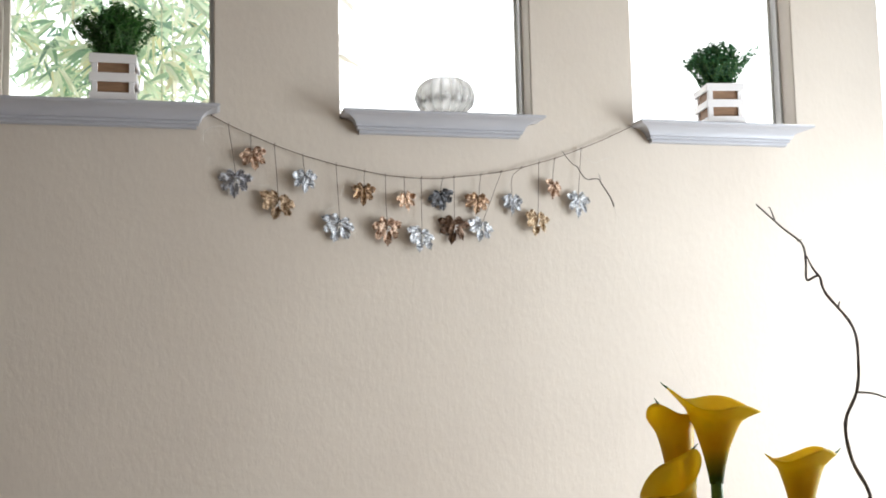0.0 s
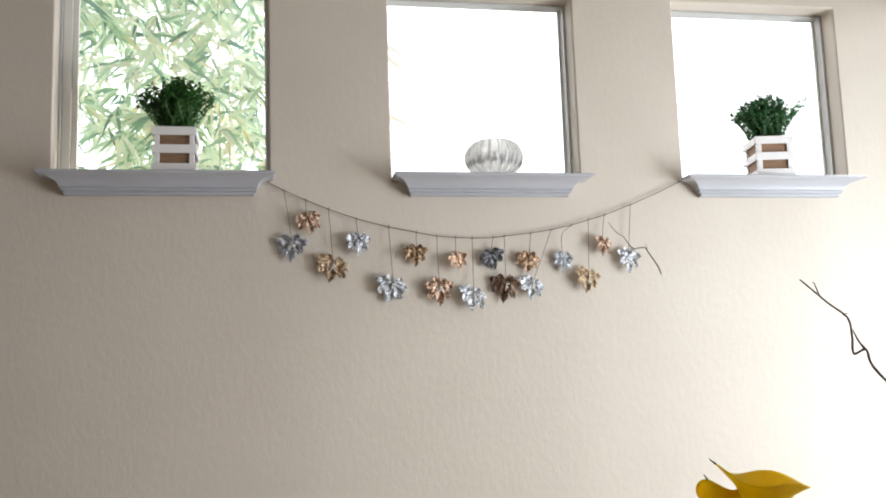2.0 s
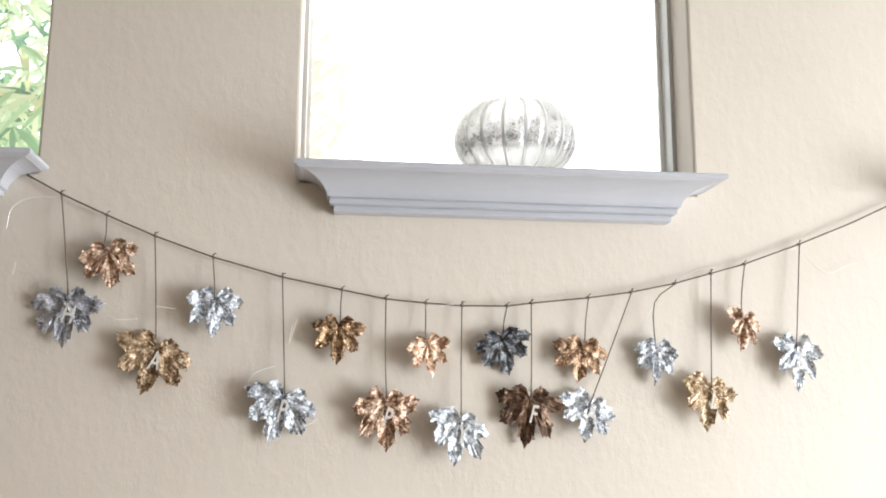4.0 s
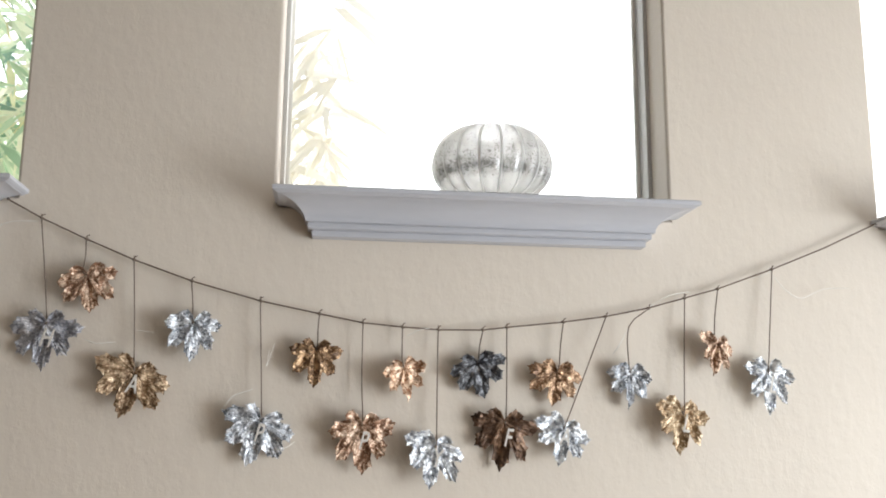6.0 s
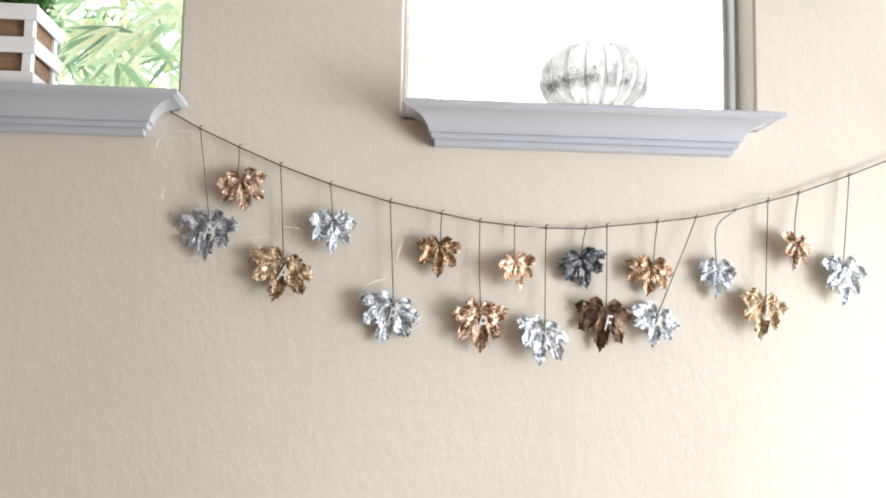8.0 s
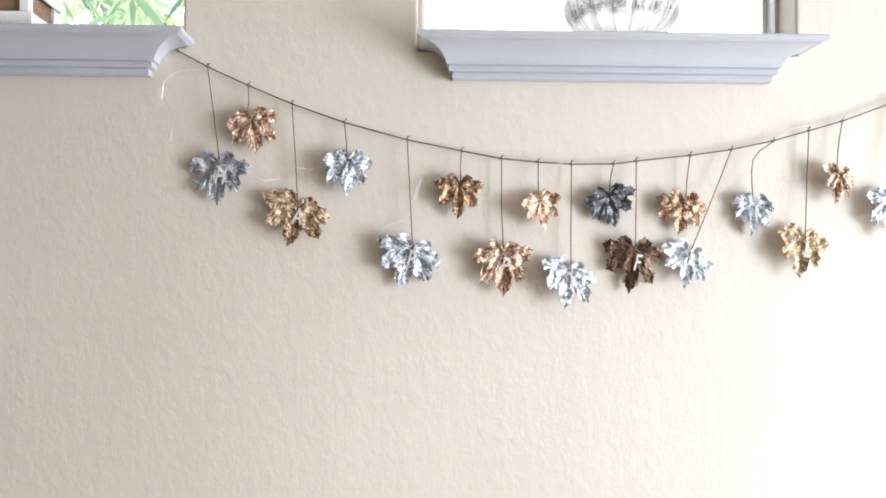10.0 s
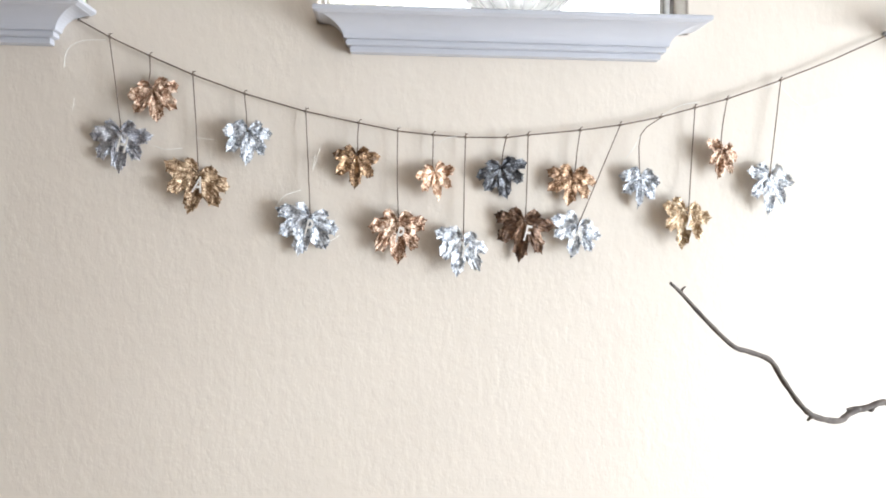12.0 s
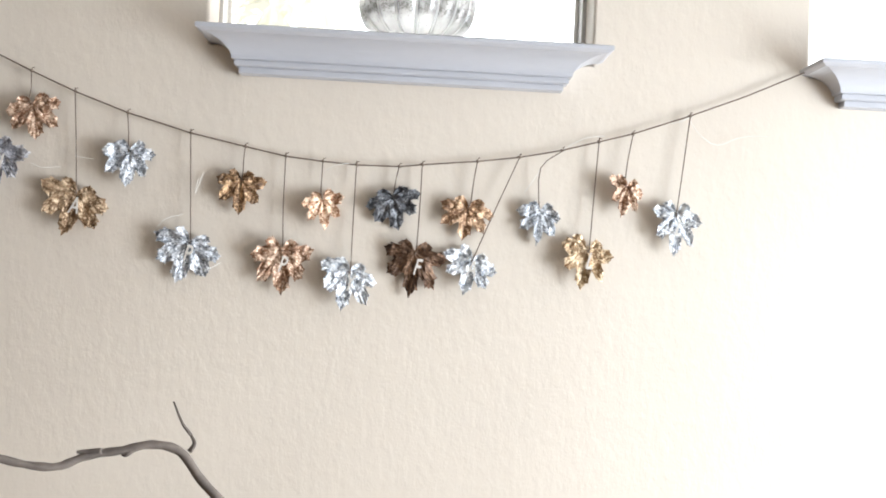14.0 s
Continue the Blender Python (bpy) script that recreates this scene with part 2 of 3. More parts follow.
# ---------------------------------------------------------------- mesh helpers
def part(name, bm, mat, parent=None, label="", smooth=False):
    me = bpy.data.meshes.new(name)
    bmesh.ops.recalc_face_normals(bm, faces=bm.faces)
    bm.to_mesh(me)
    bm.free()
    me.materials.append(mat)
    if smooth:
        for p in me.polygons:
            p.use_smooth = True
    ob = new(name, me)
    if parent:
        ob.parent = parent
    if label:
        tagged(ob, label)
    return ob


def box(bm, x0, x1, y0, y1, z0, z1, bevel=0.0):
    m = Matrix.Translation(((x0 + x1) / 2, (y0 + y1) / 2, (z0 + z1) / 2)) @ Matrix.Diagonal((x1 - x0, y1 - y0, z1 - z0, 1))
    made = bmesh.ops.create_cube(bm, size=1, matrix=m)
    if bevel:
        edges = {e for v in made["verts"] for e in v.link_edges}
        bmesh.ops.bevel(bm, geom=list(edges), offset=bevel, segments=2, affect="EDGES", profile=0.5)
    return bm


def boxed(x0, x1, y0, y1, z0, z1, bevel=0.0):
    return box(bmesh.new(), x0, x1, y0, y1, z0, z1, bevel)


def tube(bm, points, radii, sides=8):
    """A round tube along points, with one radius for each."""
    pts = [Vector(p) for p in points]
    rings = []
    side = Vector((0.3, 0.9, 0.2))
    for i, p in enumerate(pts):
        d = (pts[min(i + 1, len(pts) - 1)] - pts[max(i - 1, 0)]).normalized()
        side = (side - d * side.dot(d)).normalized()
        up = d.cross(side)
        rings.append([bm.verts.new(p + radii[i] * (math.cos(a) * side + math.sin(a) * up))
                      for a in (2 * math.pi * k / sides for k in range(sides))])
    for r, q in zip(rings, rings[1:]):
        for k in range(sides):
            bm.faces.new((r[k], r[(k + 1) % sides], q[(k + 1) % sides], q[k]))
    bm.faces.new(rings[0][::-1])
    bm.faces.new(rings[-1])
    return bm


def spline(points, steps=6):
    """Catmull-Rom points through the given ones."""
    p = [Vector(q) for q in points]
    p = [2 * p[0] - p[1], *p, 2 * p[-1] - p[-2]]
    out = []
    for i in range(1, len(p) - 2):
        for k in range(steps):
            t = k / steps
            out.append(0.5 * (2 * p[i] + (p[i + 1] - p[i - 1]) * t + (2 * p[i - 1] - 5 * p[i] + 4 * p[i + 1] - p[i + 2]) * t * t
                              + (3 * p[i] - p[i - 1] - 3 * p[i + 1] + p[i + 2]) * t ** 3))
    return out + [p[-2]]


def thing(name, at, label, category, group="", turn=0.0):
    ob = new(name)
    ob.empty_display_size = 0.05
    ob.matrix_world = pose(*at, 0, 0, turn)
    return tagged(ob, label, category, group)


# ---------------------------------------------------------------- the room
SILLTOP, HEAD, REVEAL, THICK = 1.912, 2.536, 0.072, 0.14
WEST, EAST, SOUTH, TOP = -4.6, 1.49, -6.6, 2.95
OPENINGS = ((-1.328, -0.691), (-0.312, 0.310), (0.670, 1.282))


def wall_with_openings():
    bm = bmesh.new()
    xs = [WEST - 0.15] + [v for o in OPENINGS for v in o] + [EAST + 0.15]
    zs = [0.0, SILLTOP - 0.012, HEAD, TOP]
    for face_y in (0.0, THICK):
        grid = [[bm.verts.new((x, face_y, z)) for z in zs] for x in xs]
        for i in range(len(xs) - 1):
            for k in range(3):
                if k == 1 and i % 2 == 1:
                    continue
                bm.faces.new((grid[i][k], grid[i + 1][k], grid[i + 1][k + 1], grid[i][k + 1]))
    for a, b in OPENINGS:
        ring = [(a, zs[1]), (b, zs[1]), (b, zs[2]), (a, zs[2])]
        for (xa, za), (xb, zb) in zip(ring, ring[1:] + ring[:1]):
            bm.faces.new([bm.verts.new(p) for p in ((xa, 0, za), (xb, 0, zb), (xb, THICK, zb), (xa, THICK, za))])
    bmesh.ops.remove_doubles(bm, verts=bm.verts, dist=0.0005)
    ob = part("wall_north", bm, WALL)
    mod = ob.modifiers.new("soft_edges", "BEVEL")
    mod.width, mod.segments, mod.limit_method = 0.005, 3, "ANGLE"
    return tagged(ob, "beige orange-peel plaster wall with three square windows", "wall", kind="structure")


wall_with_openings()
# unseen walls; their tone is set for the fill light they bounce back
tagged(part("wall_west", boxed(WEST - 0.15, WEST, SOUTH, 0, 0, TOP), TAUPE), "plain pale taupe plaster wall", "wall", kind="structure")
tagged(part("wall_south", boxed(WEST - 0.15, EAST + 0.15, SOUTH - 0.15, SOUTH, 0, TOP), TAUPE), "plain pale taupe plaster wall", "wall", kind="structure")
bm = bmesh.new()
DOOR0, DOOR1, DOORTOP = -2.70, 0.0, 2.62
box(bm, EAST, EAST + 0.15, SOUTH, DOOR0, 0, TOP)
box(bm, EAST, EAST + 0.15, DOOR0, DOOR1, DOORTOP, TOP)
tagged(part("wall_east", bm, WALL), "beige plaster wall beside a wide glazed door opening", "wall", kind="structure")
tagged(part("floor", boxed(WEST - 0.15, EAST + 0.15, SOUTH - 0.15, THICK, -0.1, 0), FLOOR), "light brown oak board floor", "floor", kind="structure")
tagged(part("ceiling", boxed(WEST - 0.15, EAST + 0.15, SOUTH - 0.15, THICK, TOP, TOP + 0.1), CEIL), "pale plaster ceiling", "ceiling", kind="structure")


def window_unit(name, x0, x1, label):
    """A fixed vinyl window at the outer side of its reveal."""
    w = thing(name, ((x0 + x1) / 2, REVEAL + 0.026, SILLTOP), label, "window", "row of high windows")
    w["kind"] = "structure"
    h, hw = HEAD - SILLTOP, (x1 - x0) / 2
    f, d = 0.007, 0.026
    for n, b in (("frame_side", (-hw, -hw + f, -d, d, 0, h)), ("frame_side", (hw - f, hw, -d, d, 0, h)),
                 ("frame_head", (-hw + f, hw - f, -d, d, h - f, h)), ("frame_foot", (-hw + f, hw - f, -d, d, -0.008, f * 0.4))):
        part(n, boxed(*b, 0.001), ALU, w)
    for n, b in (("glazing_bead", (-hw + f, -hw + f + 0.006, 0.014, 0.024, 0.01, h - f)), ("glazing_bead", (hw - f - 0.006, hw - f, 0.014, 0.024, 0.01, h - f))):
        part(n, boxed(*b), VINYL, w)
    pane = part("pane", boxed(-hw + f + 0.001, hw - f - 0.001, 0.016, 0.022, 0.009, h - f - 0.001), GLASS, w)
    pane.visible_shadow = False
    return w


first = window_unit("window_1", *OPENINGS[0], "square fixed window looking out on sunlit bamboo")
for n, b in (("sash_stile", (-0.311, -0.284, -0.010, 0.014, 0.003, 0.615)), ("sash_stile", (-0.283, -0.266, -0.002, 0.014, 0.003, 0.615))):
    part(n, boxed(*b, 0.002), VINYL, first, "white vinyl sash stile")
window_unit("window_2", *OPENINGS[1], "square fixed window filled with bright daylight")
window_unit("window_3", *OPENINGS[2], "square fixed window filled with bright daylight")

# profile of the crown moulding under each sill: how far out, how high
COVE = [(0.0, 0.0), (0.020, 0.0), (0.0215, 0.0012), (0.0215, 0.0084), (0.0204, 0.0089), (0.0204, 0.0100), (0.0275, 0.0110), (0.0290, 0.0122), (0.0290, 0.0182), (0.0277, 0.0188), (0.0277, 0.0198), (0.0335, 0.0210)]
COVE += [(0.0335 + 0.0465 * (1 - math.cos(a)) ** 0.9, 0.0220 + 0.0290 * math.sin(a) ** 1.05) for a in [math.pi / 2 * k / 10 for k in range(1, 11)]]
COVE += [(0.0815, 0.0520), (0.0845, 0.0530), (0.088, 0.0550), (0.088, 0.0600), (0.086, 0.0620), (0.0, 0.0620)]


def sill(x0, x1, opening, label, west=1.0):
    """A painted crown-moulding shelf with mitred ends; x0 to x1 is its length at the wall line."""
    z0 = SILLTOP - 0.062
    s = thing("window_sill", ((x0 + x1) / 2, 0, z0), label, "window sill", "moulded sills under the windows")
    bm = bmesh.new()
    h = (x1 - x0) / 2
    rings = [[bm.verts.new(p) for p in ((-h - o * west, -0.0005, z), (-h - o * west, -o - 0.0005, z), (h + o, -o - 0.0005, z), (h + o, -0.0005, z))] for o, z in COVE]
    for r, q in zip(rings, rings[1:]):
        for k in range(3):
            bm.faces.new((r[k], r[k + 1], q[k + 1], q[k]))
    bmesh.ops.remove_doubles(bm, verts=bm.verts, dist=0.0002)
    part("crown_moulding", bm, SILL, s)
    a, b = opening[0] - (x0 + x1) / 2, opening[1] - (x0 + x1) / 2
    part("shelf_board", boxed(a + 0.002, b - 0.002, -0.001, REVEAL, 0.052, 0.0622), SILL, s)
    return s


SILLS = ((-1.266, -0.761), (-0.238, 0.240), (0.742, 1.206))
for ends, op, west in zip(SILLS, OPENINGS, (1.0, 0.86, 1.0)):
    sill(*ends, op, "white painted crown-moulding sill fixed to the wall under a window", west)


# ---------------------------------------------------------------- planters
def planter(x, y, turn, label, seed, count, spread, height, mat, sprigs):
    rnd = random.Random(seed)
    p = thing("planter", (x, y, SILLTOP + 0.0005), label, "potted plant", "crate planters on the sills", turn)
    w, h = 0.065, 0.139
    part("inner_box", boxed(-w + 0.012, w - 0.012, -w + 0.012, w - 0.012, 0.001, h - 0.006), CRATEWOOD, p, "brown wooden inner box")
    for sx in (-1, 1):
        for sy in (-1, 1):
            cx, cy = sx * (w - 0.0145), sy * (w - 0.0145)
            part("corner_post", boxed(cx - 0.0075, cx + 0.0075, cy - 0.0075, cy + 0.0075, 0.0, h - 0.002, 0.001), CRATEWHITE, p)
    for z in (0.0, 0.055, 0.110):
        top = z + (0.026 if z else 0.024)
        for s in (-1, 1):
            for n, b in (("slat", (-w, w, s * w - 0.0025 - 0.0035 * s, s * w + 0.0025 - 0.0035 * s, z, top)),
                         ("slat", (s * w - 0.0025 - 0.0035 * s, s * w + 0.0025 - 0.0035 * s, -w + 0.006, w - 0.006, z + 0.001, top - 0.001))):
                part(n, boxed(*b, 0.0012), CRATEWHITE, p)
    part("soil", boxed(-w + 0.011, w - 0.011, -w + 0.011, w - 0.011, h - 0.02, h - 0.008), SOIL, p)
    # sprigs fan out of the box and carry small paired leaves
    stems, leaves = bmesh.new(), bmesh.new()
    for k in range(count):
        a, lean = rnd.uniform(0, 2 * math.pi), rnd.random() ** 0.6
        base = Vector((rnd.uniform(-1, 1) * (w - 0.02), rnd.uniform(-1, 1) * (w - 0.02), h - 0.012))
        reach = Vector((math.cos(a) * spread * lean, math.sin(a) * spread * lean * 0.75, height * (1 - 0.42 * lean * lean) * rnd.uniform(0.8, 1.06)))
        mid = base + reach * 0.5 + Vector((0, 0, 0.15 * height * lean))
        end = Vector((0, 0, h - 0.012)) + reach
        pts = [base, mid, end]
        tube(stems, pts, [0.0009, 0.0008, 0.0005], 4)
        n = 12
        for i in range(n):
            t = 0.12 + 0.9 * i / n
            q = base.lerp(mid, t * 2) if t < 0.5 else mid.lerp(end, t * 2 - 1)
            for s in range(3):
                aa = rnd.uniform(0, 2 * math.pi)
                d = Vector((math.cos(aa), math.sin(aa), rnd.uniform(-0.25, 0.9))).normalized()
                size = rnd.uniform(0.0065, 0.0115)
                side = d.cross(Vector((rnd.uniform(-1, 1), rnd.uniform(-1, 1), 1.5))).normalized() * size * 0.42
                up = side.cross(d).normalized() * size * 0.14
                a0 = leaves.verts.new(q)
                a1 = leaves.verts.new(q + d * size * 0.55 + side + up)
                a2 = leaves.verts.new(q + d * size * 1.15)
                a3 = leaves.verts.new(q + d * size * 0.55 - side + up)
                leaves.faces.new((a0, a1, a2))
                leaves.faces.new((a0, a2, a3))
    for k in range(sprigs):
        a = rnd.uniform(-0.5, 0.6)
        q = Vector((math.cos(a) * spread * 0.8, 0, h + height * rnd.uniform(0.45, 0.75)))
        e = q + Vector((spread * rnd.uniform(0.25, 0.42), rnd.uniform(-0.02, 0.02), rnd.uniform(0.0, 0.03)))
        tube(stems, [q * 0.6 + Vector((0, 0, 0.06)), q, e], [0.0009, 0.0008, 0.0006], 4)
        for i in range(7):
            b = q.lerp(e, 0.3 + 0.7 * i / 6)
            d = Vector((rnd.uniform(-0.3, 1), rnd.uniform(-0.6, 0.6), rnd.uniform(-0.6, 1))).normalized() * 0.012
            s = d.cross(Vector((0, 1, 0.3))).normalized() * 0.004
            leaves.faces.new([leaves.verts.new(v) for v in (b, b + d * 0.5 + s, b + d, b + d * 0.5 - s)])
    tagged(part("stalk_tangle", stems, STEM, p), kind="stuff")
    f = part("foliage", leaves, mat, p, "dense small green leaves")
    f["kind"] = "stuff"
    return p


planter(-0.970, -0.004, 0, "white slatted wooden crate with dense green boxwood on a window sill", 3, 230, 0.128, 0.182, BOXLEAF, 0)
planter(0.984, -0.006, -9, "white slatted crate with loose bluish green boxwood on a sill", 8, 230, 0.128, 0.168, BOXLEAF2, 3)


# ---------------------------------------------------------------- glass pumpkin
def pumpkin(x, y):
    p = thing("glass_pumpkin", (x, y, SILLTOP + 0.0005), "ribbed silver mercury-glass pumpkin bowl on a window sill", "decoration")
    bm = bmesh.new()
    ribs, seg, rows = 16, 16 * 12, 26
    R, H = 0.0960, 0.121
    rings = []
    for k in range(rows + 1):
        v = k / rows
        a = -math.pi / 2 + math.pi * (0.07 + 0.80 * v)
        r0, z0 = math.cos(a) ** 0.72, 0.5 + 0.5 * math.sin(a) / 0.976
        ring = []
        for j in range(seg):
            u = 2 * math.pi * j / seg
            g = abs(math.sin(u * ribs / 2)) ** 0.7
            r = R * r0 * (0.90 + 0.10 * g)
            ring.append(bm.verts.new((r * math.cos(u), r * math.sin(u), H * z0 * (0.97 + 0.03 * g) if v > 0.5 else H * z0)))
        rings.append(ring)
    for r, q in zip(rings, rings[1:]):
        for j in range(seg):
            bm.faces.new((r[j], r[(j + 1) % seg], q[(j + 1) % seg], q[j]))
    bm.faces.new(rings[0][::-1])
    low = min(v.co.z for v in bm.verts)
    for v in bm.verts:
        v.co.z += 0.004 - low
    rings_at = [(q[0].co.xy.length + 0.0012, q[0].co.z) for q in rings]
    ob = part("ribbed_bowl", bm, MERCURY, p, smooth=True)
    mod = ob.modifiers.new("glass_thickness", "SOLIDIFY")
    mod.thickness, mod.offset = 0.003, -1
    # a clear raised seam in each groove
    for k in range(ribs):
        u = 2 * math.pi * k / ribs
        line = [rings_at[n] for n in range(2, rows + 1, 2)]
        part("rib", tube(bmesh.new(), [(r * math.cos(u), r * math.sin(u), z) for r, z in line], [0.0022] * len(line), 6), SEAM, p, smooth=True)
    disc = bmesh.new()
    bmesh.ops.create_cone(disc, cap_ends=True, segments=32, radius1=0.033, radius2=0.036, depth=0.009, matrix=Matrix.Translation((0, 0, 0.0045)))
    part("candle_base", disc, CHARCOAL, p, "dark metal disc under the bowl")


pumpkin(0.021, -0.002)


# ---------------------------------------------------------------- leaf garland
def cord_path(points, radius, sides=6, steps=4):
    pts = spline(points, steps)
    return tube(bmesh.new(), pts, [radius] * len(pts), sides)


KNOTS = ((-0.648, 1.866), (-0.583, 1.837), (-0.513, 1.808), (-0.429, 1.779), (-0.328, 1.752), (-0.241, 1.735), (-0.176, 1.723), (-0.117, 1.718),
         (-0.063, 1.715), (0.005, 1.716), (0.042, 1.721), (0.130, 1.731), (0.197, 1.741), (0.266, 1.756), (0.325, 1.773), (0.380, 1.789), (0.472, 1.823))
line = thing("garland_string", (0, 0, 1.9), "thin brown jute string sagging between two window sills", "string")
part("string", tube(bmesh.new(), [Vector((x, -0.010, z - 1.9)) for x, z in ((-0.697, 1.892), *KNOTS, (0.562, 1.860), (0.656, 1.904))], [0.0013] * 20, 7), CORD, line)
for nx, nz in ((-0.697, 1.892), (0.656, 1.904)):
    part("nail", tube(bmesh.new(), [(nx, 0.004, nz - 1.9), (nx, -0.013, nz - 1.9), (nx, -0.0135, nz - 1.9)], [0.0012, 0.0012, 0.0026], 8), BARK, line)


LOBES = ((0, 1.0, 0.30), (47, 0.95, 0.26), (88, 0.92, 0.24), (124, 0.48, 0.14))
CLEFTS = ((25, 0.56), (67, 0.62), (106, 0.47))


def maple_half(rnd):
    """One side of a maple leaf, from its tip to the notch at the stalk: angle from the tip, reach, nearness to a vein."""
    tips = [(a + (rnd.uniform(-5, 5) if a else 0), l * (rnd.uniform(0.92, 1.07) if a else 1.0)) for a, l, w in LOBES]
    clefts = [(a + rnd.uniform(-3, 3), l * rnd.uniform(0.88, 1.10)) for a, l in CLEFTS] + [(150, 0.24)]
    at = lambda p: Vector((p[1] * math.sin(radians(p[0])), -p[1] * math.cos(radians(p[0]))))
    out = []
    for n, tip in enumerate(tips):
        axis = at(tip).normalized()
        if n:
            out += flank(rnd, at(clefts[n - 1]), at(tip), axis, LOBES[n][2])
        out.append((at(tip), 1.0))
        out += flank(rnd, at(clefts[n]), at(tip), axis, LOBES[n][2])[::-1]
        out.append((at(clefts[n]), 0.0))
    return out + [(Vector((0.015, 0.06)), 0.1)]


def flank(rnd, cleft, tip, axis, width):
    """The toothed edge of a lobe between a cleft and its tip: a broad shoulder and two pointed teeth."""
    side = Vector((-axis.y, axis.x))
    if (cleft - tip).dot(side) < 0:
        side = -side
    big, small = rnd.uniform(0.06, 0.10), rnd.uniform(0.025, 0.05)
    steps = ((0.20, 0.020, 0.15), (0.36, 0.045, 0.3), (0.46, big, 0.45), (0.56, 0.032, 0.6), (0.70, small, 0.75), (0.77, 0.006, 0.9))
    return [(cleft.lerp(tip, u) + side * o * (width / 0.26) + axis * o * 0.8, q) for u, o, q in steps]


def leaf_ornament(k, a, c, size, mat, look_of, roll=0.0, yaw=0.0, pitch=0.0, fold=0.15, letter="", via=None, depth=-0.006):
    """A foil leaf on a cord: knot k, joint a and middle c as (x, z); size is width and height."""
    seed = int(1000 * (k[0] + 2))
    rnd = random.Random(seed)
    o = thing("leaf_ornament", (k[0], -0.010, k[1]), look_of, "leaf ornament", "leaves on the garland")
    right, left = maple_half(rnd), maple_half(rnd)
    pts = [(p.x, p.y, q) for p, q in right] + [(-p.x, p.y, q) for p, q in left[:0:-1]]
    cr, sr = math.cos(radians(roll)), math.sin(radians(roll))
    span = [(x * cr - z * sr, x * sr + z * cr) for x, z, q in pts]
    sx = size[0] / (max(p[0] for p in span) - min(p[0] for p in span))
    sz = size[1] / (max(p[1] for p in span) - min(p[1] for p in span))
    unit = (sx + sz) / 2
    curl = [rnd.uniform(-0.007, 0.002) for _ in range(8)]
    bm = bmesh.new()
    rings = []
    for s in (0.14, 0.28, 0.42, 0.56, 0.70, 0.82, 0.92, 1.0):
        ring = []
        for n, (x, z, q) in enumerate(pts):
            u, w = x * s * unit, z * s * unit
            crumple = noise.noise(Vector((u * 70, w * 70, seed * 0.37)))
            fine = noise.noise(Vector((u * 170, w * 170, seed * 0.73)))
            quilt = 0.0034 * (q - 0.35) * math.sin(math.pi * min(1.0, s * 1.05))
            d = 0.0055 * crumple + 0.0024 * fine + quilt - 0.5 * fold * abs(u) + 0.7 * fold * u * u / 0.05 + curl[n * 8 // len(pts)] * s ** 3
            px, pz = x * s, z * s
            ring.append(bm.verts.new(((px * cr - pz * sr) * sx, d, (px * sr + pz * cr) * sz)))
        rings.append(ring)
    hub = bm.verts.new((0, 0.001, 0))
    m = len(pts)
    for j in range(m):
        bm.faces.new((hub, rings[0][j], rings[0][(j + 1) % m]))
        for r, q in zip(rings, rings[1:]):
            bm.faces.new((r[j], q[j], q[(j + 1) % m], r[(j + 1) % m]))
    turn = Matrix.Rotation(radians(yaw), 4, "Z") @ Matrix.Rotation(radians(pitch), 4, "X")
    bmesh.ops.transform(bm, matrix=turn, verts=bm.verts)
    wide = max(v.co.x for v in bm.verts) - min(v.co.x for v in bm.verts)
    tall = max(v.co.z for v in bm.verts) - min(v.co.z for v in bm.verts)
    bmesh.ops.scale(bm, vec=(size[0] / wide, 1, size[1] / tall), verts=bm.verts)
    mx = (min(v.co.x for v in bm.verts) + max(v.co.x for v in bm.verts)) / 2
    mz = (min(v.co.z for v in bm.verts) + max(v.co.z for v in bm.verts)) / 2
    back = max(v.co.y for v in bm.verts)
    joint = Vector((c[0] - mx - k[0], min(depth, -0.004 - back) + 0.010, c[1] - mz - k[1]))
    bmesh.ops.translate(bm, verts=bm.verts, vec=joint)
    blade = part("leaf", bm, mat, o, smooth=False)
    mod = blade.modifiers.new("foil_thickness", "SOLIDIFY")
    mod.thickness = 0.0007
    end = Vector((a[0] - k[0], joint.y - 0.001, a[1] - k[1]))
    path = [(0.004, -0.001, 0.006), (0.001, -0.003, 0.0035), (0.0, -0.0025, -0.002)]
    if via:
        path.append((via[0] - k[0], -0.006, via[1] - k[1]))
    path += [(end.x * 0.55 + rnd.uniform(-0.0015, 0.0015), end.y * 0.6, end.z * 0.55), tuple(end), tuple(joint + Vector((0, -0.002, 0)))]
    if via:
        path.pop(4)
    part("cord", cord_path(path, 0.0010, 5, 3), CORD, o)
    part("knot", tube(bmesh.new(), [(-0.0025, 0, 0.001), (0, -0.0008, 0), (0.0025, 0, -0.001)], [0.0018, 0.0024, 0.0018], 6), CORD, o)
    if letter:
        fc = bpy.data.curves.new("letter", "FONT")
        fc.body, fc.size, fc.extrude, fc.shear, fc.offset = letter, 0.038, 0.0004, 0.18, 0.0004
        fc.align_x, fc.align_y = "CENTER", "CENTER"
        tmp = bpy.data.objects.new("letter", fc)
        scene.collection.objects.link(tmp)
        me = bpy.data.meshes.new_from_object(tmp)
        bpy.data.objects.remove(tmp)
        bpy.data.curves.remove(fc)
        me.materials.append(LETTER)
        t = new("letter", me)
        t.parent = o
        spot = Vector((c[0] - k[0] + 0.002, 0, c[1] - k[1] + 0.001))
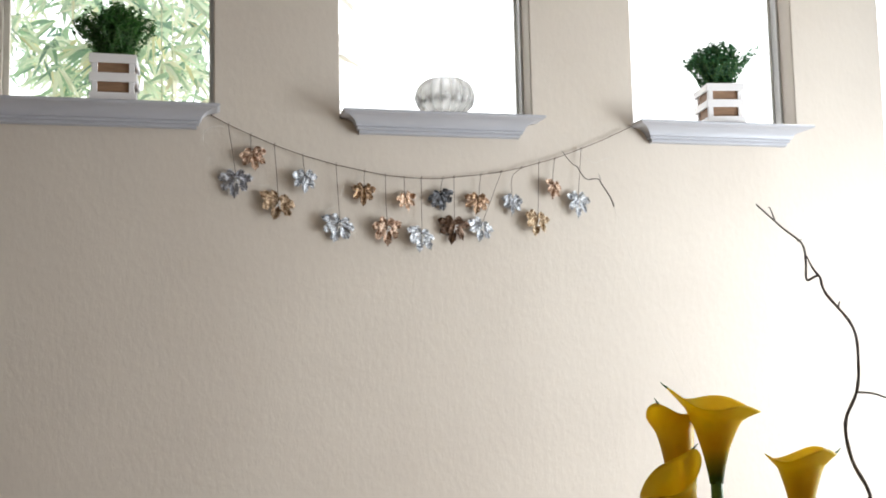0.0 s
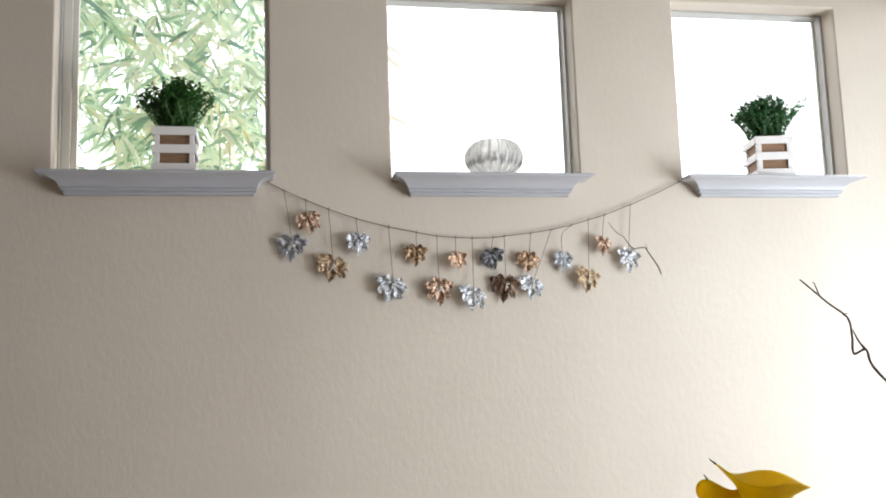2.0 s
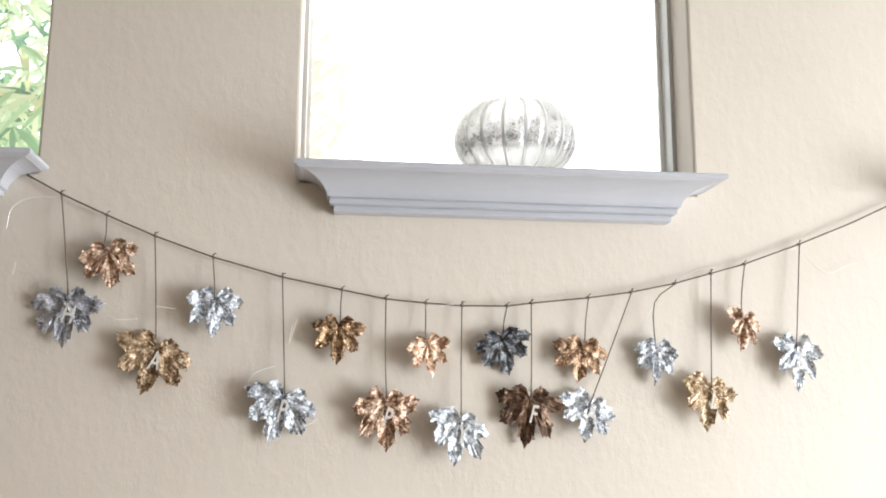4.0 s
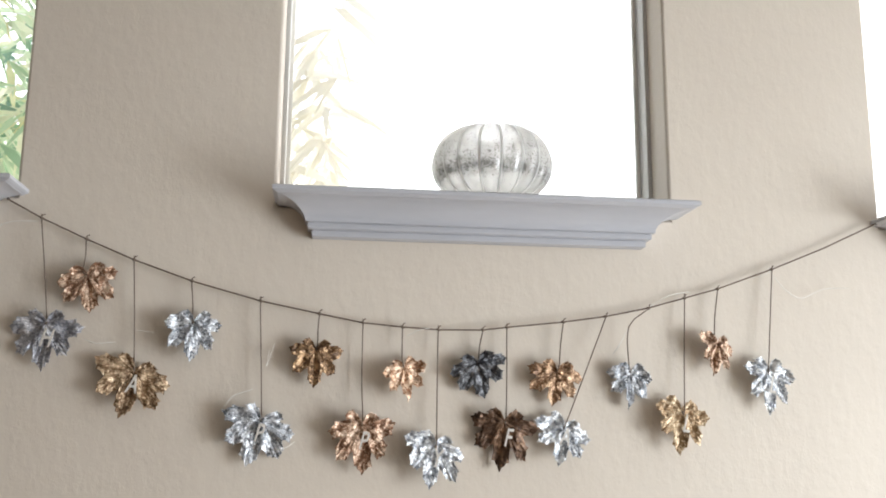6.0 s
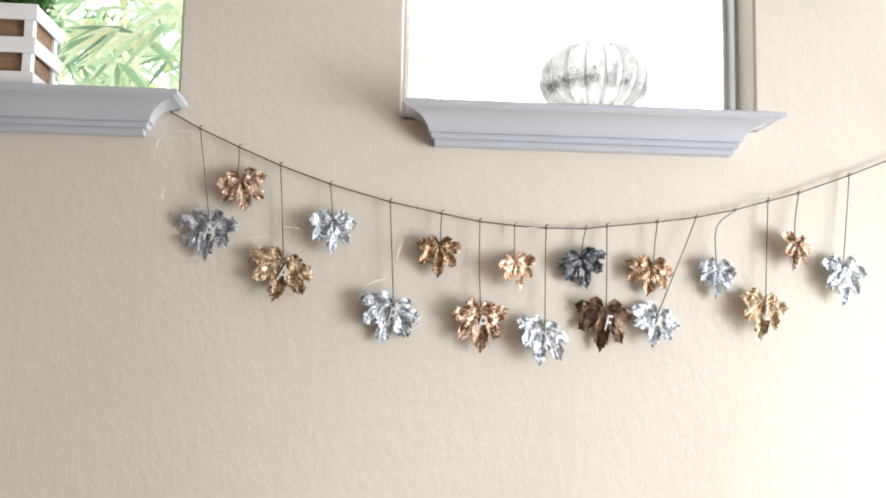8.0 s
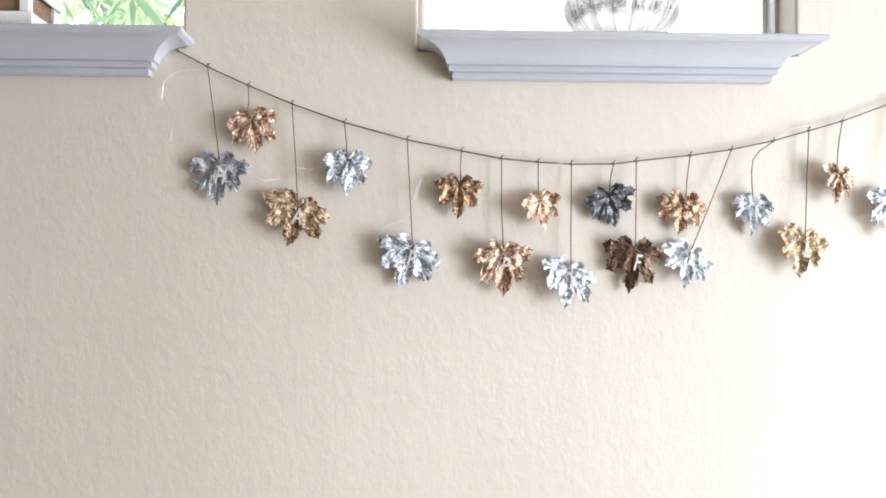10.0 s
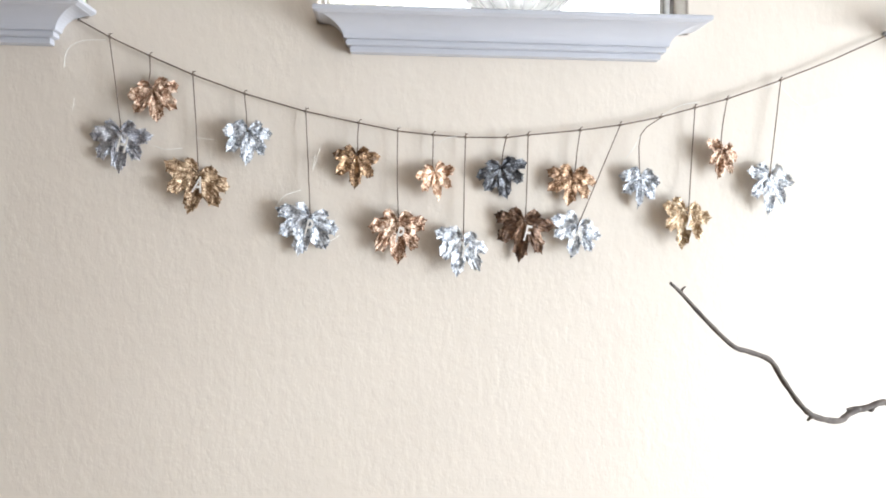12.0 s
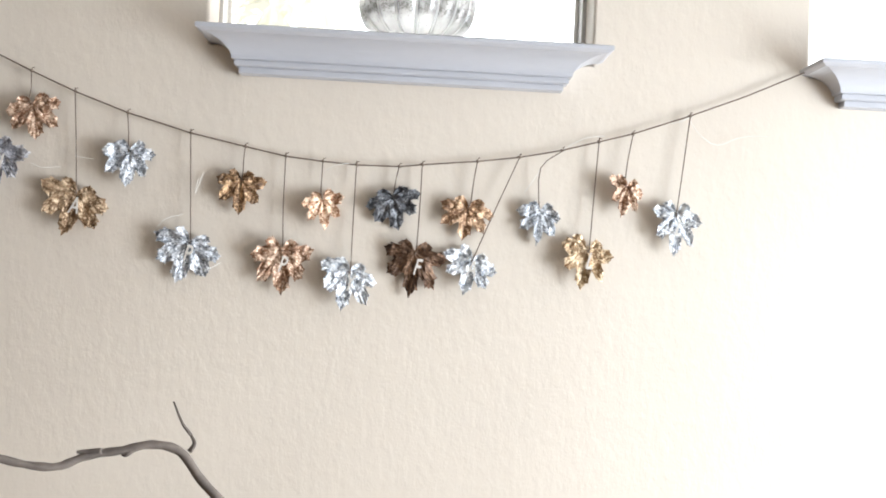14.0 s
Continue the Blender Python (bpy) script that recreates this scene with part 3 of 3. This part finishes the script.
        near = min((v.co.y for v in blade.data.vertices if (Vector((v.co.x, 0, v.co.z)) - spot).length < 0.014), default=joint.y)
        t.matrix_basis = Matrix.Translation((spot.x, near - 0.0012, spot.z)) @ Matrix.Rotation(radians(90), 4, "X") @ Matrix.Rotation(radians(-8), 4, "Z") @ Matrix.Diagonal((0.62, 1, 1, 1))
        tagged(t, "white painted letter " + letter)
    return o


K = KNOTS
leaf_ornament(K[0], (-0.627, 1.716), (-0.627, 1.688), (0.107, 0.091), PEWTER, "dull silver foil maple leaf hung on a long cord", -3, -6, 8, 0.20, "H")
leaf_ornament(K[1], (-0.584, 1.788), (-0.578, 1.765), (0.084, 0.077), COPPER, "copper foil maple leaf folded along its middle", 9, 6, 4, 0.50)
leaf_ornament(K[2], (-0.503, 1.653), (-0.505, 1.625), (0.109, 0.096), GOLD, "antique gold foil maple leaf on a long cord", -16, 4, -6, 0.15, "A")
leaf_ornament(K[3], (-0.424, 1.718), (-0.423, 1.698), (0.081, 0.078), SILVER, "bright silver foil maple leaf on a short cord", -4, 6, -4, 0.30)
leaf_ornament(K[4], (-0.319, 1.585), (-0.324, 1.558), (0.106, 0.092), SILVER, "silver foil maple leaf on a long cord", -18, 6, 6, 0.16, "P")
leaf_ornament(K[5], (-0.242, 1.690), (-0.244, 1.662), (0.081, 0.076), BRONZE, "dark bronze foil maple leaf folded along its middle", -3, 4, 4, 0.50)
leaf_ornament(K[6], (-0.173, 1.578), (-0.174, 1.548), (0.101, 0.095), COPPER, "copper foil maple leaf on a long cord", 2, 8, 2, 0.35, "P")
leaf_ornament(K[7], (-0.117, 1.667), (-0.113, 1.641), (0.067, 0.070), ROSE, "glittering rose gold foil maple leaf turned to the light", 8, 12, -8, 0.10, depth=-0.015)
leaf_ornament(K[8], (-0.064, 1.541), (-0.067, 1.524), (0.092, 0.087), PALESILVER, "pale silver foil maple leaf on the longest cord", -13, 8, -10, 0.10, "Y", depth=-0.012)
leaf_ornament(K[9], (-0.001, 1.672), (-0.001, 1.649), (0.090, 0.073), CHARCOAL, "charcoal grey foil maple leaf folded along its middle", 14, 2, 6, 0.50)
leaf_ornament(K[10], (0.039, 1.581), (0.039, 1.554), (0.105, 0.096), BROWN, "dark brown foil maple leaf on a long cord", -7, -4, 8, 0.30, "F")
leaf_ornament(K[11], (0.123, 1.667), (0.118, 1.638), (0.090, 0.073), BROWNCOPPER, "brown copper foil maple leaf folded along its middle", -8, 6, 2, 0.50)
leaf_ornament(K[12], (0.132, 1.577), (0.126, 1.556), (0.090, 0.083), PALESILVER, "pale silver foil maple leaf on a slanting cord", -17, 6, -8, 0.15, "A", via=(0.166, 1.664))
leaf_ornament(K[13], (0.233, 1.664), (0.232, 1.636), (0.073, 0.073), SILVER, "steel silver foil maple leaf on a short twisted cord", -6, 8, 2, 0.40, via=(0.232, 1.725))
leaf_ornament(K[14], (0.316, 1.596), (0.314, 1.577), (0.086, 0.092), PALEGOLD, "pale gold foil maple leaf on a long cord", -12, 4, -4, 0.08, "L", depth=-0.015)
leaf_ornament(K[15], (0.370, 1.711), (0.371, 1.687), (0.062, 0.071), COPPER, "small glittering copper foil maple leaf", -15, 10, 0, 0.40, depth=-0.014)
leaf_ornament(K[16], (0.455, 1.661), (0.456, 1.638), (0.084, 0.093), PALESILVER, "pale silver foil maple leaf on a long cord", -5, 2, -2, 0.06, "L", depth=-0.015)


def strand(label, *points):
    t = thing("glue_strand", (points[0][0], -0.012, points[0][1]), label, "thread", "loose clear strands on the garland")
    part("strand", cord_path([(x - points[0][0], -0.006 * math.sin(i * 1.7), z - points[0][1]) for i, (x, z) in enumerate(points)], 0.00045, 4, 5), THREAD, t)


STRAND = "fine clear glossy strand caught on the garland"
strand(STRAND, (-0.654, 1.861), (-0.690, 1.857), (-0.716, 1.843), (-0.722, 1.815))
strand(STRAND, (-0.703, 1.765), (-0.704, 1.745))
strand(STRAND, (-0.574, 1.690), (-0.556, 1.684), (-0.530, 1.687))
strand(STRAND, (-0.478, 1.702), (-0.505, 1.704))
strand(STRAND, (-0.376, 1.593), (-0.360, 1.612), (-0.334, 1.622))
strand(STRAND, (-0.312, 1.680), (-0.315, 1.655), (-0.305, 1.690))
strand(STRAND, (-0.270, 1.548), (-0.286, 1.538), (-0.302, 1.536))
strand(STRAND, (-0.110, 1.704), (-0.095, 1.712), (-0.075, 1.717))
strand(STRAND, (0.268, 1.758), (0.300, 1.776), (0.335, 1.783))
strand(STRAND, (0.471, 1.816), (0.490, 1.790), (0.520, 1.778), (0.560, 1.794), (0.600, 1.796))
strand(STRAND, (0.440, 1.808), (0.456, 1.812), (0.475, 1.823))
strand(STRAND, (0.232, 1.722), (0.218, 1.700), (0.208, 1.684))


# ---------------------------------------------------------------- flowers and branches
tagged(part("table", boxed(-0.75, 0.65, -2.3, -1.45, 0.71, 0.75, 0.006), TABLEWOOD), "dark walnut table top that carries the vase", "table")
table = bpy.data.objects["table"]
for lx in (-0.69, 0.59):
    for ly in (-2.24, -1.51):
        part("leg", boxed(lx - 0.03, lx + 0.03, ly - 0.03, ly + 0.03, 0.0, 0.709, 0.004), TABLEWOOD, table)

VX, VY = -0.05, -1.77
bm = bmesh.new()
prof = [(0.045, 0.0), (0.052, 0.004), (0.060, 0.05), (0.056, 0.10), (0.040, 0.14), (0.036, 0.16), (0.042, 0.175), (0.038, 0.175), (0.032, 0.16), (0.036, 0.14), (0.050, 0.10), (0.052, 0.03), (0.0, 0.02)]
rings = [[bm.verts.new((r * math.cos(2 * math.pi * j / 40), r * math.sin(2 * math.pi * j / 40), z)) for j in range(40)] for r, z in prof[:-1]]
for r, q in zip(rings, rings[1:]):
    for j in range(40):
        bm.faces.new((r[j], r[(j + 1) % 40], q[(j + 1) % 40], q[j]))
bm.faces.new(rings[0][::-1])
bm.faces.new(rings[-1])
vase = part("vase", bm, VASE, smooth=True)
vase.matrix_world = pose(VX, VY, 0.7505)
tagged(vase, "plain grey glazed vase holding lilies and willow on the table", "vase")


def calla(at, length, radius, label, lean=(0.0, 0.0), tip=180.0, tip_up=0.02, tube_r=0.010, flare=1.0, squash=0.8, seed=1):
    """A calla lily: at is the foot of its spathe; lean tilts the mouth to the right and towards the camera's side."""
    rnd = random.Random(seed)
    f = thing("calla_lily", at, label, "flower", "yellow lilies in the vase", -14.3)
    bm = bmesh.new()
    nu, nv = 48, 26
    grid, middle = [], Vector((0, 0, 0))
    for i in range(nv + 1):
        v = i / nv
        way = Vector((lean[0] * v * 1.5, -lean[1] * v * 1.5, 1)).normalized()
        if i:
            middle = middle + way * (length / nv)
        turn = Vector((0, 0, 1)).rotation_difference(way)
        row = []
        for j in range(nu + 1):
            u = -math.pi + 2 * math.pi * j / nu
            peak = max(0.0, math.cos(u)) ** 4
            prof = tube_r + (radius - tube_r) * (0.45 * v + 0.55 * v ** 2.2)
            roll_out = flare * radius * 0.20 * max(0, v - 0.80) / 0.20
            wave = 1 + 0.05 * math.sin(2 * u + seed) * v ** 3 + 0.035 * math.sin(4 * u + 2 * seed) * v ** 4
            r = (prof + roll_out + peak * v ** 5 * radius * 0.02) * wave
            z = -0.14 * length * (1 - math.cos(u)) * 0.5 * v * v - roll_out * 0.45 * (1 - peak) + peak * v ** 4 * tip_up + 0.005 * v ** 4 * math.sin(3 * u + seed * 1.3)
            a = u + radians(tip)
            row.append(bm.verts.new(middle + turn @ Vector((r * math.cos(a), r * math.sin(a) * squash, z))))
        grid.append(row)
    for i in range(nv):
        for j in range(nu):
            bm.faces.new((grid[i][j], grid[i][j + 1], grid[i + 1][j + 1], grid[i + 1][j]))
    top = grid[nv][nu // 2].co.copy()
    bmesh.ops.remove_doubles(bm, verts=bm.verts, dist=0.00005)
    sp = part("spathe", bm, PETAL, f, smooth=True)
    mod = sp.modifiers.new("petal_thickness", "SOLIDIFY")
    mod.thickness, mod.offset = 0.0012, 0
    part("spadix", tube(bmesh.new(), [(0, 0, length * 0.15), (lean[0] * 0.01, 0, length * 0.45), (lean[0] * 0.02, 0, length * 0.66), (lean[0] * 0.02, 0, length * 0.68)], [0.003, 0.004, 0.003, 0.001], 8), PETAL, f)
    part("tip_hook", tube(bmesh.new(), [top, top + Vector((math.cos(radians(tip)) * 0.004, 0, 0.003)), top + Vector((math.cos(radians(tip)) * 0.008, 0, 0.007))], [0.0016, 0.0011, 0.0005], 6), STEM, f, "small green hooked tip")
    inv = f.matrix_world.inverted()
    foot = inv @ Vector((VX + rnd.uniform(-0.018, 0.018), VY + rnd.uniform(-0.018, 0.018), 0.80))
    neck = Vector((0, 0, length * 0.20))
    part("stem", tube(bmesh.new(), spline([neck, (0, 0, length * 0.02), (foot.x * 0.15, foot.y * 0.15, foot.z * 0.35), tuple(foot)], 6), [tube_r * 0.96] * 19, 12), STEM, f, smooth=True)
    return f


calla((-0.077, -1.747, 1.036), 0.114, 0.045, "open yellow calla lily with a green stem in the vase", (0.0, 0.06), 180, 0.003, 0.0078, 1.0, 0.8, 1)
calla((-0.110, -1.716, 1.018), 0.110, 0.028, "narrow half-open yellow calla lily in the vase", (-0.10, -0.06), 235, 0.008, 0.015, 0.8, 0.9, 2)
calla((-0.130, -1.762, 0.963), 0.098, 0.037, "yellow calla lily tilted outward in the vase", (-0.30, 0.09), 20, 0.010, 0.010, 0.9, 0.9, 3)
calla((0.026, -1.773, 0.977), 0.104, 0.036, "yellow calla lily with a long pointed lip in the vase", (0.04, -0.05), 0, -0.004, 0.010, 1.0, 0.8, 4)
calla((-0.039, -1.793, 0.916), 0.092, 0.034, "low yellow calla lily in the vase", (0.02, -0.05), 40, 0.004, 0.010, 0.8, 0.8, 5)


def branch(label, main, radii, twigs, wire=()):
    b = thing("willow_branch", main[-1], label, "branch", "curly willow branches in the vase")
    o = Vector(main[-1])
    pts = spline(main, 5)
    n = len(pts) - 1
    rad = []
    for i in range(n + 1):
        t = i / n * (len(radii) - 1)
        k = min(int(t), len(radii) - 2)
        rad.append((radii[k] + (radii[k + 1] - radii[k]) * (t - k)) * (1 + 0.07 * math.sin(i * 1.9) + 0.05 * math.sin(i * 4.3)))
    part("stem", tube(bmesh.new(), [p - o for p in pts], rad, 9), BARK, b, smooth=True)
    for tw, r in twigs:
        q = spline(tw, 4)
        part("twig", tube(bmesh.new(), [p - o for p in q], [r * (1 - 0.55 * i / (len(q) - 1)) for i in range(len(q))], 7), BARK, b, smooth=True)
    if wire:
        q = spline(wire, 6)
        part("line", tube(bmesh.new(), [p - o for p in q], [0.00012] * len(q), 5), THREAD, b, "fine clear nylon line")
    return b


branch("dark crooked willow branch rising from the vase",
       [(0.002, -1.743, 1.394), (0.036, -1.749, 1.362), (0.060, -1.754, 1.341), (0.065, -1.753, 1.317), (0.066, -1.752, 1.293), (0.081, -1.757, 1.298), (0.090, -1.756, 1.275), (0.125, -1.761, 1.229), (0.132, -1.758, 1.181),
        (0.129, -1.755, 1.144), (0.114, -1.749, 1.104), (0.122, -1.747, 1.055), (0.143, -1.751, 0.997), (0.083, -1.752, 0.934), (-0.033, -1.768, 0.795)],
       [0.0010, 0.0013, 0.0015, 0.0016, 0.0017, 0.0019, 0.0021, 0.0023, 0.0025, 0.0028, 0.0032],
       [([(0.081, -1.756, 1.298), (0.073, -1.754, 1.310), (0.066, -1.754, 1.325)], 0.0018), ([(0.129, -1.757, 1.144), (0.149, -1.761, 1.142), (0.174, -1.765, 1.135), (0.204, -1.767, 1.142)], 0.0017),
        ([(0.026, -1.747, 1.372), (0.020, -1.747, 1.388), (0.017, -1.747, 1.390)], 0.0010), ([(0.105, -1.760, 1.257), (0.108, -1.760, 1.264)], 0.0015), ([(0.055, -1.752, 1.345), (0.062, -1.752, 1.347)], 0.0014)])
branch("slender grey crooked willow twig held up by a clear line",
       [(-0.1120, -1.3400, 1.5410), (-0.1080, -1.3370, 1.5380), (-0.0990, -1.3320, 1.5300), (-0.0900, -1.3270, 1.5230), (-0.0840, -1.3230, 1.5210), (-0.0760, -1.3190, 1.5180), (-0.0710, -1.3160, 1.5120), (-0.0640, -1.3130, 1.5040), (-0.0580, -1.3100, 1.5000), (-0.0490, -1.3060, 1.4980), (-0.0430, -1.3020, 1.5000), (-0.0360, -1.2990, 1.5010), (-0.0300, -1.2960, 1.5020), (-0.0240, -1.2930, 1.5000), (-0.0190, -1.2910, 1.4930), (-0.0110, -1.2880, 1.4840), (-0.0030, -1.2840, 1.4750), (0.0030, -1.2820, 1.4660), (0.0080, -1.2800, 1.4550)],
       [0.0004, 0.0006, 0.0007, 0.0008, 0.0008, 0.0009, 0.0010, 0.0010, 0.0011, 0.0012, 0.0012, 0.0013],
       [([(-0.0220, -1.2920, 1.5000), (-0.0210, -1.2920, 1.5020), (-0.0220, -1.2920, 1.5040)], 0.0007), ([(-0.0220, -1.2920, 1.5040), (-0.0240, -1.2930, 1.5070), (-0.0260, -1.2940, 1.5120)], 0.0005), ([(-0.0580, -1.3100, 1.5000), (-0.0600, -1.3110, 1.5000), (-0.0610, -1.3110, 1.4990)], 0.0008), ([(-0.0400, -1.3010, 1.5010), (-0.0430, -1.3020, 1.5010), (-0.0450, -1.3030, 1.5010)], 0.0008), ([(-0.0340, -1.2980, 1.5010), (-0.0350, -1.2990, 1.5000), (-0.0360, -1.2990, 1.5000)], 0.0008), ([(-0.1080, -1.3370, 1.5380), (-0.1080, -1.3370, 1.5390), (-0.1070, -1.3370, 1.5400)], 0.0005)],
       [(0.0080, -1.2800, 1.4550), (0.045, -1.32, 1.28), (0.060, -1.45, 1.12), (0.01, -1.65, 0.95), (-0.045, -1.765, 0.79)])



# ---------------------------------------------------------------- glazed door in the east wall
d = thing("door_1", (EAST + 0.075, DOOR1, 0), "wide white-framed glazed sliding door full of daylight", "door")
d["kind"] = "structure"
W = DOOR1 - DOOR0
for n, b in (("jamb", (-0.04, 0.04, -W, -W + 0.045, 0, DOORTOP)), ("mullion", (-0.03, 0.03, -W / 2 - 0.03, -W / 2 + 0.03, 0.04, DOORTOP - 0.05)),
             ("head", (-0.04, 0.04, -W + 0.045, -0.004, DOORTOP - 0.05, DOORTOP)), ("threshold", (-0.04, 0.04, -W + 0.045, -0.004, 0, 0.03))):
    part(n, boxed(*b, 0.003), VINYL, d)


# ---------------------------------------------------------------- outside
tagged(part("ground", boxed(-30, 30, -30, 40, -0.25, -0.15), GRASS), "dry garden ground outside", "ground", kind="structure")
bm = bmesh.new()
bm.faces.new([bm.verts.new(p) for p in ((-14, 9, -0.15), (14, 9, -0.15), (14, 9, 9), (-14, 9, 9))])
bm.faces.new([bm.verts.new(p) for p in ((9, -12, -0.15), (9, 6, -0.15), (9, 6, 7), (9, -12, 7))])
tagged(part("backdrop", bm, DAYGLOW), "glowing backdrop for the overexposed distance beyond the garden", "backdrop", kind="structure")


def bamboo(x0, x1, y0, y1, canes, blades, seed, label, mat, low=1.6, high=3.3):
    rnd = random.Random(seed)
    t = thing("bamboo_thicket", ((x0 + x1) / 2, (y0 + y1) / 2, -0.15), label, "bamboo")
    for k in range(canes):
        x, y = rnd.uniform(x0 - (x0 + x1) / 2, x1 - (x0 + x1) / 2), rnd.uniform(y0 - (y0 + y1) / 2, y1 - (y0 + y1) / 2)
        lx, ly, r = rnd.uniform(-0.3, 0.3), rnd.uniform(-0.2, 0.2), rnd.uniform(0.003, 0.005)
        part("cane", tube(bmesh.new(), [(x, y, 0), (x + lx * 0.3, y + ly * 0.3, 1.6), (x + lx, y + ly, 3.4)], [r, r * 0.9, r * 0.5], 7), CANE, t, smooth=True)
    me_v, me_f = [], []
    for k in range(blades):
        c = Vector((rnd.uniform(x0, x1) - (x0 + x1) / 2, rnd.uniform(y0, y1) - (y0 + y1) / 2, rnd.uniform(low, high)))
        if noise.noise(c * 2.6 + Vector((seed, 0, 0))) < rnd.uniform(-0.35, 0.15):
            continue
        n = rnd.randint(3, 6)
        head = rnd.uniform(0, 2 * math.pi)
        for i in range(n):
            a = head + rnd.uniform(-1.0, 1.0)
            d = Vector((math.cos(a), 0.6 * math.sin(a), rnd.uniform(-0.9, 0.15))).normalized()
            ln, w = rnd.uniform(0.06, 0.20), rnd.uniform(0.004, 0.012)
            s = d.cross(Vector((rnd.uniform(-0.4, 0.4), 1, rnd.uniform(-0.2, 0.6)))).normalized() * w
            b = len(me_v)
            g = Vector((0, 0, -0.035))
            me_v += [c, c + d * ln * 0.3 + s, c + d * ln * 0.3 - s, c + d * ln * 0.65 + s * 0.7 + g * 0.4, c + d * ln * 0.65 - s * 0.7 + g * 0.4, c + d * ln + g]
            me_f += [(b, b + 1, b + 2), (b + 1, b + 3, b + 4, b + 2), (b + 3, b + 5, b + 4)]
    me = bpy.data.meshes.new("leaves")
    me.from_pydata([tuple(v) for v in me_v], [], me_f)
    me.materials.append(mat)
    ob = new("leaves", me)
    ob.parent = t
    tagged(ob, "long narrow green and yellowish leaves", kind="stuff")


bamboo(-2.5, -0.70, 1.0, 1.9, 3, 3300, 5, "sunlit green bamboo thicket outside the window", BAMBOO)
bamboo(-0.44, -0.22, 0.8, 1.2, 0, 80, 6, "dry bamboo fringe washed out by daylight outside the window", DRYLEAF, 2.3, 2.9)
